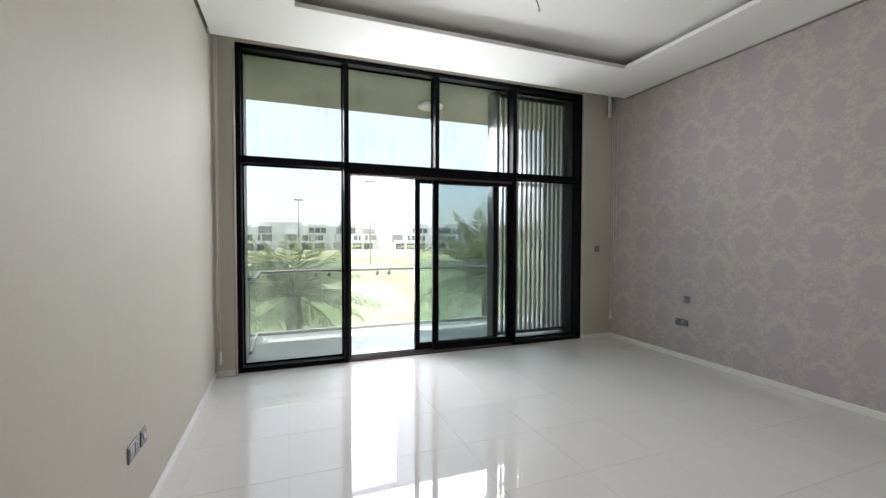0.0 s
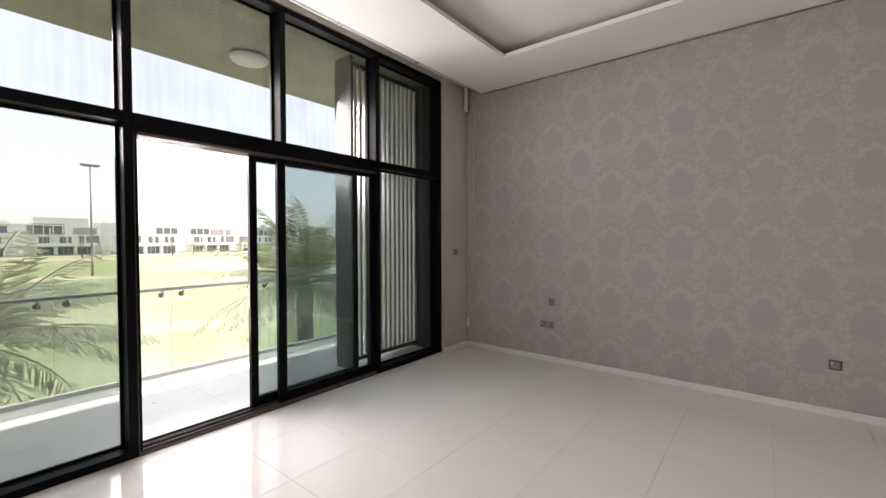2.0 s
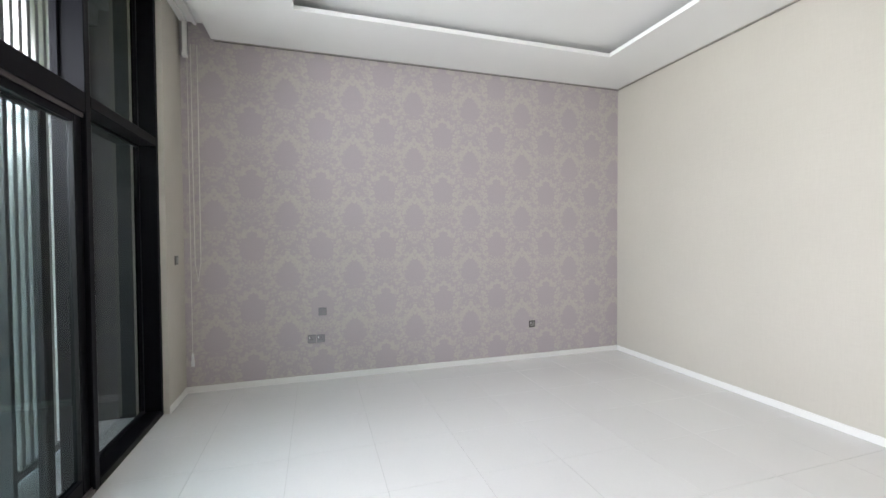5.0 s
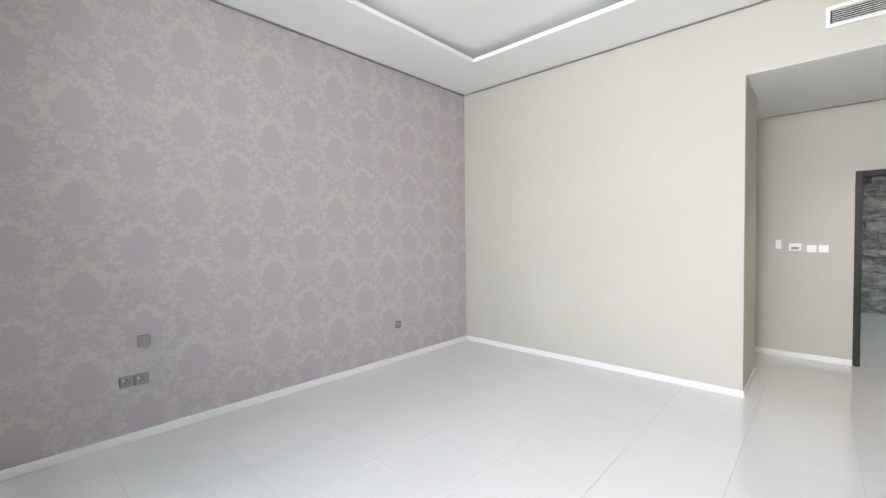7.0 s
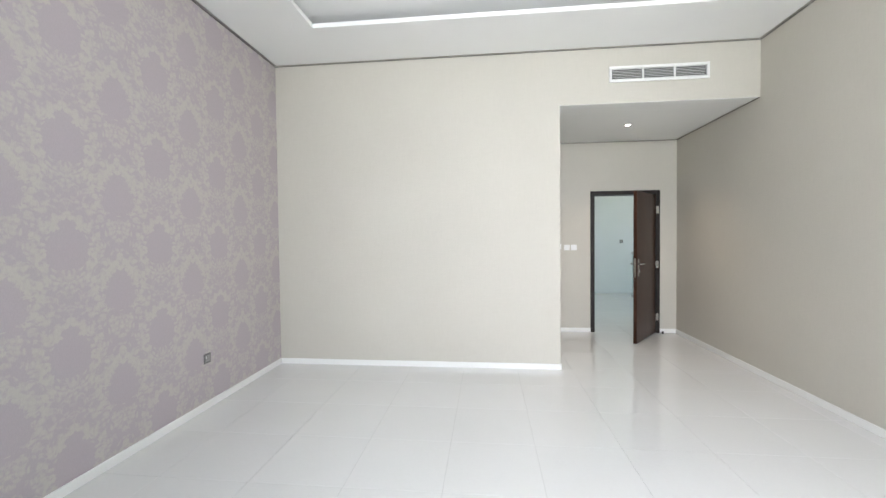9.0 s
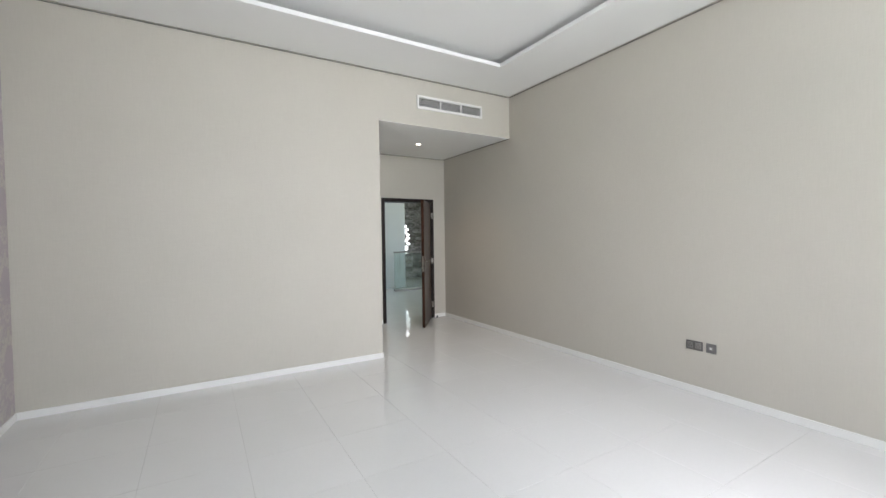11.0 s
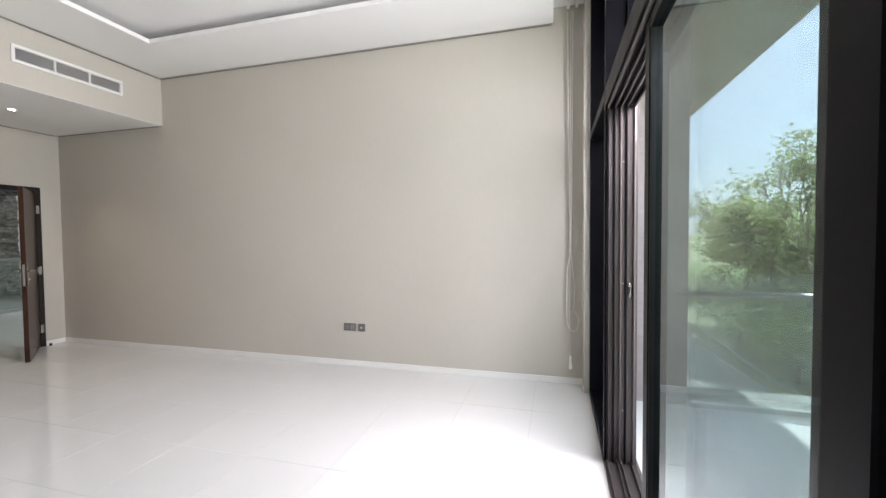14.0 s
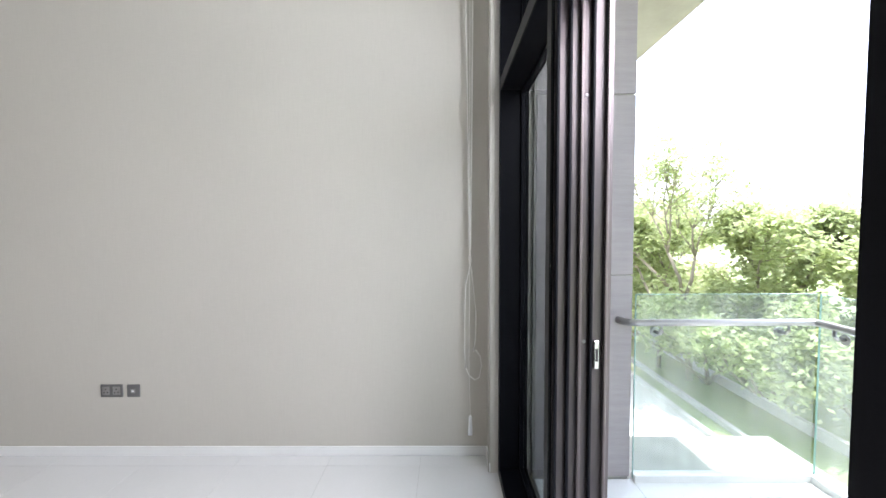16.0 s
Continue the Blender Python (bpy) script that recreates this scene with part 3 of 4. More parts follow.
    part("flush_handle", bx(((1.695 - 0.003, YF + 0.110, 0.92), (1.6955, YF + 0.136, 1.14)), bevel=0.001), M_TRACK, outer, "recessed bronze flush handle")
    return w


window_wall()
setting("trim_window_left", lathe([(0.012, 0.0), (0.012, ZC)], (WX0 - 0.012, YW - 0.004, 0), "Z", 12), M_BEIGE, "rounded beige corner trim beside the window", "trim")


# ---- blinds: head rail, brackets and chains ----
def blind_rail():
    r = thing("blind_track", (XL, 4.86, ZTOP), "white metal blind track fixed in the ceiling pocket", "blind track")
    part("track_profile", bx(((XL + 0.03, 4.84, 3.635), (XR - 0.04, 4.87, 3.665)), ((XL + 0.03, 4.92, 3.635), (XR - 0.04, 4.945, 3.665)), bevel=0.002), M_WHITE, r)
    part("track_plate", bx(((XL + 0.03, 4.84, 3.665), (XR - 0.04, 4.945, ZTOP))), M_WHITE, r)
    for x in (0.25, 1.35, 2.45, 3.55):
        part("track_clip", bx(((x, 4.83, 3.60), (x + 0.05, 4.85, 3.66)), ((x, 4.83, 3.595), (x + 0.03, 4.90, 3.605)), bevel=0.002), M_STEELP, r, "worn steel clip")
    return r


blind_rail()


def blind_bracket(x, y, side):
    b = thing("blind_bracket", (x, y, 3.30), "grey metal roller blind end bracket on the wall", "blind bracket", "blind brackets")
    part("plate", bx(((x - 0.004, y - 0.05, 3.32), (x + 0.004, y + 0.03, 3.64)), bevel=0.002), M_STEELP, b)
    part("arm", bx(((x - side * 0.05, y - 0.04, 3.33), (x - side * 0.004, y - 0.008, 3.64)), bevel=0.004), M_WHITE, b)
    part("foot", bx(((x - side * 0.06, y - 0.046, 3.30), (x - side * 0.002, y - 0.004, 3.335)), bevel=0.004), M_WHITE, b)


blind_bracket(XR - 0.06, 4.96, 1)


def blind_chain(name, label, points, loop, weight):
    c = thing(name, points[0], label, "blind cord")
    part("cord", tube(points, 0.0045, 6), M_CORD, c)
    part("cord_loop", tube(loop, 0.0045, 6), M_CORD, c)
    x, y, z = weight
    part("cord_weight", lathe([(0.004, 0.13), (0.011, 0.12), (0.012, 0.06), (0.014, 0.055), (0.015, 0.0), (0.006, -0.004)], (x, y, z), "Z", 14), M_PLASTIC, c, "white plastic cord weight")


xl = XL + 0.04
blind_chain("roller_chain", "tangled white blind cord hanging beside the beige wall", [(xl, 4.85, 3.6), (xl + 0.004, 4.855, 2.9), (xl, 4.868, 2.0), (xl, 4.876, 1.40), (xl + 0.006, 4.886, 1.32), (xl, 4.872, 1.25), (xl - 0.004, 4.852, 1.16), (xl - 0.006, 4.846, 0.95), (xl, 4.844, 0.72), (xl + 0.004, 4.852, 0.61)],
            [(xl + 0.012, 4.898, 3.6), (xl + 0.008, 4.896, 2.8), (xl + 0.006, 4.888, 1.9), (xl + 0.006, 4.882, 1.40), (xl - 0.004, 4.874, 1.33), (xl, 4.889, 1.25), (xl, 4.906, 1.10), (xl, 4.918, 0.95), (xl + 0.004, 4.915, 0.80), (xl + 0.004, 4.90, 0.72),
             (xl + 0.006, 4.918, 0.728), (xl + 0.01, 4.945, 0.69), (xl + 0.012, 4.953, 0.63), (xl + 0.01, 4.94, 0.55), (xl + 0.006, 4.91, 0.53), (xl + 0.004, 4.873, 0.56), (xl + 0.004, 4.852, 0.61)],
            (xl + 0.02, 4.88, 0.17))
part("cord", tube([(xl + 0.02, 4.88, 3.6), (xl + 0.022, 4.876, 1.6), (xl + 0.02, 4.872, 0.6), (xl + 0.02, 4.88, 0.29)], 0.0022, 6), M_CORD, bpy.data.objects["roller_chain"])
xr, yr = XR - 0.03, 4.90
blind_chain("roller_chain", "white blind cord pair hanging in the papered corner", [(xr, yr, 3.45), (xr, yr, 2.4), (xr + 0.002, yr - 0.004, 1.3), (xr, yr - 0.03, 1.12)],
            [(xr + 0.005, yr - 0.055, 3.45), (xr + 0.003, yr - 0.055, 2.4), (xr, yr - 0.055, 1.3), (xr, yr - 0.03, 1.12)], (xr - 0.01, yr + 0.03, 0.28))
part("cord", tube([(xr - 0.01, yr + 0.03, 3.45), (xr - 0.012, yr + 0.03, 1.6), (xr - 0.01, yr + 0.03, 0.40)], 0.003, 6), M_CORD, bpy.data.objects["roller_chain.001"])


# ---- sockets and switches ----
def wall_plate(name, at, normal, w, h, material, face, label, category, group=""):
    """A plate on a wall; normal is 'x+', 'x-', 'y+' or 'y-'."""
    ax, sg = normal[0], 1 if normal[1] == "+" else -1
    x, y, z = at
    p = thing(name, at, label, category, group)

    def slab(du0, du1, dz0, dz1, d0, d1):
        if ax == "x":
            return ((x + sg * d0, y + du0, z + dz0), (x + sg * d1, y + du1, z + dz1))
        return ((x + du0, y + sg * d0, z + dz0), (x + du1, y + sg * d1, z + dz1))

    part("faceplate", bx(slab(-w / 2, w / 2, -h / 2, h / 2, 0, 0.009), bevel=0.003), material, p)
    if face == "socket":
        part("socket_insert", bx(slab(-0.028, 0.028, -0.026, 0.030, 0.009, 0.0115), bevel=0.001), M_SILVER if material is M_SILVER else M_STEELP, p)
        for du, dz in ((0, 0.014), (-0.011, -0.008), (0.011, -0.008)):
            part("pin_slot", bx(slab(du - 0.003, du + 0.003, dz - 0.004, dz + 0.004, 0.0115, 0.0122)), M_RUBBER, p)
        part("rocker", bx(slab(0.018, 0.027, 0.004, 0.024, 0.0115, 0.015), bevel=0.001), M_PLASTIC, p)
    elif face == "double":
        for o in (-0.036, 0.036):
            part("socket_insert", bx(slab(o - 0.026, o + 0.026, -0.026, 0.030, 0.009, 0.0115), bevel=0.001), M_STEELP, p)
            for du, dz in ((0, 0.012), (-0.011, -0.01), (0.011, -0.01)):
                part("pin_slot", bx(slab(o + du - 0.003, o + du + 0.003, dz - 0.004, dz + 0.004, 0.0115, 0.0122)), M_RUBBER, p)
    elif face == "outlet":
        part("outlet_bezel", bx(slab(-0.016, 0.016, -0.014, 0.014, 0.009, 0.013), bevel=0.002), M_STEELP, p)
        part("outlet_hole", bx(slab(-0.008, 0.008, -0.006, 0.006, 0.013, 0.0136)), M_PLASTIC, p)
    elif face == "switch":
        part("rocker", bx(slab(-0.017, 0.017, -0.028, 0.028, 0.009, 0.0125), bevel=0.002), {M_PLASTIC: M_PLASTIC, M_SILVER: M_SILVER}.get(material, M_STEELP), p)
    elif face == "thermostat":
        part("display", bx(slab(-0.035, 0.035, -0.028, 0.002, 0.009, 0.0105), bevel=0.001), M_GREYP, p, "dark thermostat display")
        part("button", bx(slab(-0.03, 0.03, 0.012, 0.028, 0.009, 0.012), bevel=0.001), M_PLASTIC, p)
    return p


wall_plate("switch", (XR, 3.691, 0.748), "x-", 0.084, 0.084, M_SILVER, "switch", "small silver switch on the damask wall", "switch")
wall_plate("socket", (XR, 3.805, 0.457), "x-", 0.086, 0.086, M_SILVER, "socket", "satin silver socket low on the damask wall", "socket", "bedside sockets")
wall_plate("socket", (XR, 3.712, 0.457), "x-", 0.086, 0.086, M_SILVER, "socket", "satin silver socket low on the damask wall", "socket", "bedside sockets")
wall_plate("socket", (XR, 1.135, 0.444), "x-", 0.086, 0.086, M_GREYP, "socket", "dark grey socket low on the damask wall", "socket")
wall_plate("switch", (4.501, YW, 1.344), "y-", 0.084, 0.084, M_GREYP, "switch", "dark grey blind switch on the window pier", "switch")
wall_plate("socket", (XL, 2.475, 0.446), "x+", 0.150, 0.086, M_GREYP, "double", "dark grey double socket low on the beige wall", "socket")
wall_plate("tv_outlet", (XL, 2.622, 0.446), "x+", 0.086, 0.086, M_GREYP, "outlet", "dark grey aerial outlet beside a double socket", "outlet")
wall_plate("switch", (1.345, YD, 1.367), "y+", 0.055, 0.11, M_PLASTIC, "switch", "narrow white remote holder on the entrance wall", "switch")
wall_plate("thermostat", (1.189, YD, 1.335), "y+", 0.115, 0.086, M_PLASTIC, "thermostat", "white thermostat with a dark display", "thermostat")
wall_plate("switch", (1.043, YD, 1.317), "y+", 0.086, 0.086, M_PLASTIC, "switch", "white light switch on the entrance wall", "switch", "entrance switches")
wall_plate("switch", (0.937, YD, 1.317), "y+", 0.086, 0.086, M_PLASTIC, "switch", "white light switch on the entrance wall", "switch", "entrance switches")


# ---- air grille, downlight, loose wires ----
def air_grille():
    x0, x1, z0, z1, y = -0.07, 0.95, 3.145, 3.315, YB
    v = thing("air_grille", ((x0 + x1) / 2, y, z0), "white linear air-conditioning grille above the recess", "air vent")
    # no duct is built: a near-black sheet paints the shade between the blades
    part("backing", bx(((x0 + 0.02, y, z0 + 0.02), (x1 - 0.02, y + 0.003, z1 - 0.02))), M_DARK, v, "black sheet painting the shade behind the blades")
    b, d = 0.028, 0.022
    part("frame", bx(((x0, y, z0), (x1, y + d, z0 + b)), ((x0, y, z1 - b), (x1, y + d, z1)), ((x0, y, z0 + b), (x0 + b, y + d, z1 - b)), ((x1 - b, y, z0 + b), (x1, y + d, z1 - b)), bevel=0.003), M_WHITE, v)
    third = (x1 - x0 - 2 * b) / 3
    for k in (1, 2):
        xm = x0 + b + third * k
        part("divider", bx(((xm - 0.008, y + 0.003, z0 + b), (xm + 0.008, y + d - 0.003, z1 - b))), M_WHITE, v)
    for k in range(3):
        for j in range(7):
            z = z0 + b + (j + 0.5) * (z1 - z0 - 2 * b) / 7
            xa, xb = x0 + b + third * k + 0.009, x0 + b + third * (k + 1) - 0.009
            bm = bx(((xa, y + 0.003, z - 0.0018), (xb, y + 0.019, z + 0.0018)))
            bmesh.ops.rotate(bm, verts=bm.verts, cent=(0, y + 0.011, z), matrix=Matrix.Rotation(radians(-28), 3, "X"))
            part("slat", bm, M_WHITE, v)


air_grille()


def downlight(x, y, z):
    d = thing("downlight", (x, y, z), "small round recessed downlight, lit, in the recess ceiling", "downlight")
    part("bezel", lathe([(0.048, 0.0), (0.050, -0.003), (0.043, -0.007), (0.034, -0.004), (0.032, 0.0)], (x, y, z)), M_CHROME, d)
    part("lamp_face", lathe([(0.031, -0.001), (0.030, -0.003), (0.002, -0.0035)], (x, y, z)), emitter("warm_lamp", (1.0, 0.84, 0.66), 8.0), d, "glowing warm lamp")
    lamp = new("downlight_beam", bpy.data.lights.new("downlight_beam", "SPOT"))
    lamp.data.energy, lamp.data.spot_size, lamp.data.spot_blend = 14.0, radians(110), 0.8
    lamp.data.color, lamp.data.shadow_soft_size = (1.0, 0.80, 0.58), 0.03
    lamp.matrix_world = look((x, y, z - 0.015), (x, y, 0))


downlight(0.447, -1.113, ZCC)


def wire(x, y, pts):
    w = thing("ceiling_wire", (x, y, ZTRAY), "short loose grey lamp wire hanging from the ceiling", "wire", "loose lamp wires")
    part("cable", tube([(x + a, y + b, ZTRAY + c) for a, b, c in pts], 0.006, 6), M_WIRE, w)
    part("connector", bx(((x + pts[-1][0] - 0.012, y + pts[-1][1] - 0.01, ZTRAY + pts[-1][2] - 0.03), (x + pts[-1][0] + 0.012, y + pts[-1][1] + 0.01, ZTRAY + pts[-1][2] + 0.004)), bevel=0.003), M_PLASTIC, w)


wire(2.24, 3.22, ((0, 0, 0), (0.005, 0.01, -0.03), (0.03, 0.02, -0.05), (0.05, 0.03, -0.085)))
wire(1.85, 1.22, ((0, 0, 0), (0.0, 0.01, -0.03), (-0.02, 0.015, -0.06)))


# ---- entrance door ----
def entrance_door():
    f = thing("door_1", ((DX0 + DX1) / 2, YD, 0), "dark-stained veneered entrance door, half open", "door", kind="structure")
    fw = 0.06
    for x0, x1 in ((DX0, DX0 + fw), (DX1 - fw, DX1)):
        part("door_jamb", bx(((x0, YD - T - 0.015, 0), (x1, YD + 0.018, DZ)), bevel=0.004), M_DFRAME, f)
    part("door_head", bx(((DX0 + fw, YD - T - 0.015, DZ - fw), (DX1 - fw, YD + 0.018, DZ)), bevel=0.004), M_DFRAME, f)
    L, H, th = 0.885, 2.10, 0.045
    hx, hy = DX0 + fw + 0.008, YD + 0.02
    turn = Matrix.Translation((hx, hy, 0)) @ Matrix.Rotation(radians(54), 4, "Z")

    def leafpart(name, bm, material, parent, label=""):
        bmesh.ops.transform(bm, matrix=turn, verts=bm.verts)
        return part(name, bm, material, parent, label)

    leaf = leafpart("door_leaf", bx(((0, -th, 0.008), (L, 0, H)), bevel=0.003), M_DOOR, f, "dark reddish-brown veneer leaf")
    for s, y in ((1, 0.0), (-1, -th)):
        leafpart("back_plate", bx(((L - 0.085, y, 0.93), (L - 0.042, y + s * 0.006, 1.17)), bevel=0.002), M_CHROME, leaf)
        bm = tube([(L - 0.063, y + s * 0.004, 1.10), (L - 0.063, y + s * 0.05, 1.10)], 0.011, 10)
        tube([(L - 0.063, y + s * 0.05, 1.10), (L - 0.11, y + s * 0.056, 1.102), (L - 0.16, y + s * 0.05, 1.095), (L - 0.20, y + s * 0.045, 1.10)], 0.010, 10, bm)
        leafpart("lever_handle", bm, M_CHROME, leaf, "satin chrome lever handle")
        leafpart("cylinder", tube([(L - 0.063, y, 1.0), (L - 0.063, y + s * 0.022, 1.0)], 0.016, 12), M_CHROME, leaf)
    leafpart("lock_face", bx(((L, -th + 0.012, 0.92), (L + 0.002, -0.012, 1.18))), M_CHROME, leaf)
    for z in (0.25, 1.05, 1.88):
        h = part("hinge", bx(((DX0 + fw, YD - 0.045, z - 0.055), (DX0 + fw + 0.003, YD + 0.016, z + 0.055)), ((DX0 + 0.022, YD + 0.018, z - 0.055), (DX0 + fw, YD + 0.021, z + 0.055))), M_CHROME, f, "satin chrome butt hinge")
        part("hinge_knuckle", tube([(DX0 + fw + 0.002, YD + 0.024, z - 0.055), (DX0 + fw + 0.002, YD + 0.024, z + 0.055)], 0.008, 10), M_CHROME, h)
    part("door_stop", lathe([(0.014, 0), (0.014, 0.03), (0.010, 0.035)], (DX0 - 0.03, YD + 0.05, 0)), M_RUBBER, f)


entrance_door()


# ---- stair hall beyond the door ----
HY = -6.6
setting("wall_hall_far", bx(((-1.9, HY - 0.2, 0), (4.2, HY, ZTOP + 0.2)), ((-1.9, -8.9, 0), (-1.7, HY - 0.2, ZTOP + 0.2))), M_HALL, "pale painted far wall of the stair hall", "wall")
setting("wall_hall_end", bx(((4.2, HY - 0.2, 0), (4.4, YD - T, ZTOP + 0.2))), M_HALL, "pale painted end wall of the stair hall", "wall")
setting("wall_hall_window", bx(((-4.8, -9.1, 0), (-4.6, -2.3, 0.5)), ((-4.8, -9.1, 2.9), (-4.6, -2.3, ZTOP + 0.2)), ((-4.8, -9.1, 0.5), (-4.6, -6.2, 2.9)), ((-4.8, -2.7, 0.5), (-4.6, -2.3, 2.9))), M_HALL, "hall end wall with a tall daylight opening", "wall")
setting("wall_hall_near", bx(((-4.8, YD - T, 0), (XL - T, YD - T + 0.15, ZTOP + 0.2))), M_HALL, "pale painted near wall of the stair hall", "wall")
setting("ceiling_hall", bx(((-4.8, -9.1, ZTOP + 0.02), (4.4, YD - T, ZTOP + 0.15))), M_CEIL, "white stair hall ceiling", "ceiling")
wall_plate("switch", (-1.19, HY, 1.35), "y+", 0.086, 0.086, M_GREYP, "switch", "grey switch on the pale hall wall", "switch")


def hall_balustrade():
    b = thing("stair_balustrade", (-2.8, -5.9, 0), "frameless glass stair balustrade with a steel rail", "balustrade")
    for x in (-4.5, -3.4, -2.3):
        part("glass_panel", bx(((x, -5.91, 0.05), (x + 1.07, -5.898, 1.05))), M_BALGLASS, b)
    part("top_rail", tube([(-4.55, -5.905, 1.08), (-1.22, -5.905, 1.08)], 0.022, 12), M_RAIL, b)
    part("base_channel", bx(((-4.55, -5.94, 0), (-1.22, -5.87, 0.06)), bevel=0.003), M_RAIL, b)


hall_balustrade()


def chandelier(x, y):
    c = thing("chandelier", (x, y, ZTOP), "hanging cluster of white glass petals in the stairwell", "chandelier")
    part("cable", tube([(x, y, ZTOP), (x, y, 1.9)], 0.006, 6), M_CHROME, c)
    part("canopy", lathe([(0.12, 0.0), (0.12, -0.03), (0.02, -0.05)], (x, y, ZTOP + 0.02)), M_CHROME, c)
    rnd = random.Random(9)
    glow = emitter("lit_white_glass", (1.0, 0.97, 0.92), 0.7)
    for k in range(26):
        a, z = k * 2.4, 0.95 + 0.95 * k / 26
        r = 0.08 + 0.10 * math.sin(math.pi * k / 26)
        o = Vector((x + r * math.cos(a), y + r * math.sin(a), z))
        part("petal", lathe([(0.01, 0.05), (0.05, 0.035), (0.065, 0.0), (0.045, -0.03), (0.01, -0.04)], o, "Z", 10), glow, c)


chandelier(-2.5, -8.0)


# ---- balcony ----
setting("balcony_slab", bx(((-0.87, YW + 0.25, -0.35), (5.0, 7.12, -0.025))), M_CONC, "rendered balcony slab", "slab")
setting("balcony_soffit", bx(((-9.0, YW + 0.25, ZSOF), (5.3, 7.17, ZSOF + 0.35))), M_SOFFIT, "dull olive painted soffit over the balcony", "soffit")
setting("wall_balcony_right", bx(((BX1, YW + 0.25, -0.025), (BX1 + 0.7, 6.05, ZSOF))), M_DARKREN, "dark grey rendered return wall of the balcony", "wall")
setting("wall_facade_below", bx(((-9.0, YW + 0.05, GROUND), (9.0, YW + 0.25, -0.36))), M_CONC, "rendered lower facade under the balcony", "wall")
setting("wall_facade_side", bx(((-9.0, YW + 0.05, -0.36), (XL - 0.2, YW + 0.25, ZSOF))), M_CONC, "rendered facade beside the room", "wall")
setting("wall_facade_right", bx(((XR + 0.2, YW + 0.05, -0.36), (9.0, YW + 0.25, ZSOF))), M_CONC, "rendered facade beside the room", "wall")
setting("roof_facade", bx(((-9.0, -9.2, ZSOF + 0.45), (9.0, 7.17, ZSOF + 0.9))), M_CONC, "roof edge of the house", "roof")


def clad_pier():
    p = thing("clad_pier", (-0.55, 5.5, 0), "greige wood-look clad pier at the balcony's end", "pier", kind="structure")
    part("core", bx(((-0.86, YW + 0.25, -0.025), (-0.338, 5.835, ZSOF))), M_CONC, p)
    zs = (0.0, 1.244, 2.31)
    for z0, z1 in zip(zs, (1.244, 2.31, 2.31)):
        if z1 > z0:
            part("panel", bx(((-0.338, YW + 0.262, z0 + 0.004), (-0.330, 5.843, z1 - 0.004)), bevel=0.001), M_CLAD, p)
            part("panel", bx(((-0.86, 5.835, z0 + 0.004), (-0.338, 5.843, z1 - 0.004)), bevel=0.001), M_CLAD, p)
    part("panel", bx(((-0.338, YW + 0.262, 2.314), (-0.330, 5.843, ZSOF)), bevel=0.001), M_CLAD, p)


clad_pier()


def balustrade():
    b = thing("glass_balustrade", (2.0, BY, -0.025), "frameless greenish glass balcony balustrade with a steel handrail", "balustrade")
    seams = (BX0 + 0.01, 0.668, 1.667, 2.668, 3.675, BX1 + 0.55)
    for x0, x1 in zip(seams, seams[1:]):
        g = part("glass_panel", bx(((x0 + 0.005, BY - 0.006, 0.0), (x1 - 0.005, BY + 0.006, 1.13))), M_BALGLASS, b)
        part("panel_edge", bx(((x0 + 0.005, BY - 0.006, 1.13), (x1 - 0.005, BY + 0.006, 1.132)), ((x0 + 0.003, BY - 0.006, 0.0), (x0 + 0.005, BY + 0.006, 1.132))), M_GEDGE, g)
    g = part("glass_panel", bx(((BX0 - 0.006, 5.86, 0.0), (BX0 + 0.006, BY - 0.012, 1.13))), M_BALGLASS, b)
    part("panel_edge", bx(((BX0 - 0.006, 5.86, 1.13), (BX0 + 0.006, BY - 0.012, 1.132)), ((BX0 - 0.006, 5.857, 0.0), (BX0 + 0.006, 5.86, 1.132))), M_GEDGE, g)
    part("base_channel", bx(((BX0 - 0.03, BY - 0.03, -0.025), (BX1 + 0.55, BY + 0.03, 0.03)), ((BX0 - 0.03, 5.86, -0.025), (BX0 + 0.03, BY - 0.03, 0.03)), bevel=0.003), M_WHITE, b, "white painted base channel")
    rx, ry, rz = BX0 + 0.07, BY - 0.08, 0.975
    part("handrail", tube([(rx - 0.08, 5.76, rz), (rx - 0.015, 5.78, rz), (rx, 5.81, rz), (rx, ry - 0.03, rz), (rx + 0.01, ry - 0.008, rz), (rx + 0.03, ry, rz), (BX1 + 0.42, ry, rz)], 0.021, 12), M_RAIL, b, "round brushed steel handrail")

    def bracket(x, y, dx, dy):
        bm = tube([(x, y, rz - 0.018), (x, y, rz - 0.05), (x + dx * 0.02, y + dy * 0.02, rz - 0.07), (x + dx * 0.07, y + dy * 0.07, rz - 0.072)], 0.011, 8)
        br = part("rail_bracket", bm, M_RAIL, b)
        r = 0.03
        part("rosette", lathe([(r, 0.0), (r, 0.006), (r * 0.7, 0.009)] if dy else [(r, -0.009), (r, -0.002), (r * 0.8, 0.0)], (x + dx * 0.068, y + dy * 0.058, rz - 0.072), "Y" if dy else "X", 16), M_RAIL, br)

    for x in (-0.13, 0.564, 0.772, 1.565, 1.769, 2.564, 2.773, 3.56, 3.776, 4.25):
        bracket(x, ry, 0, 1)
    for y in (5.98, 6.72):
        bracket(rx, y, -1, 0)


balustrade()


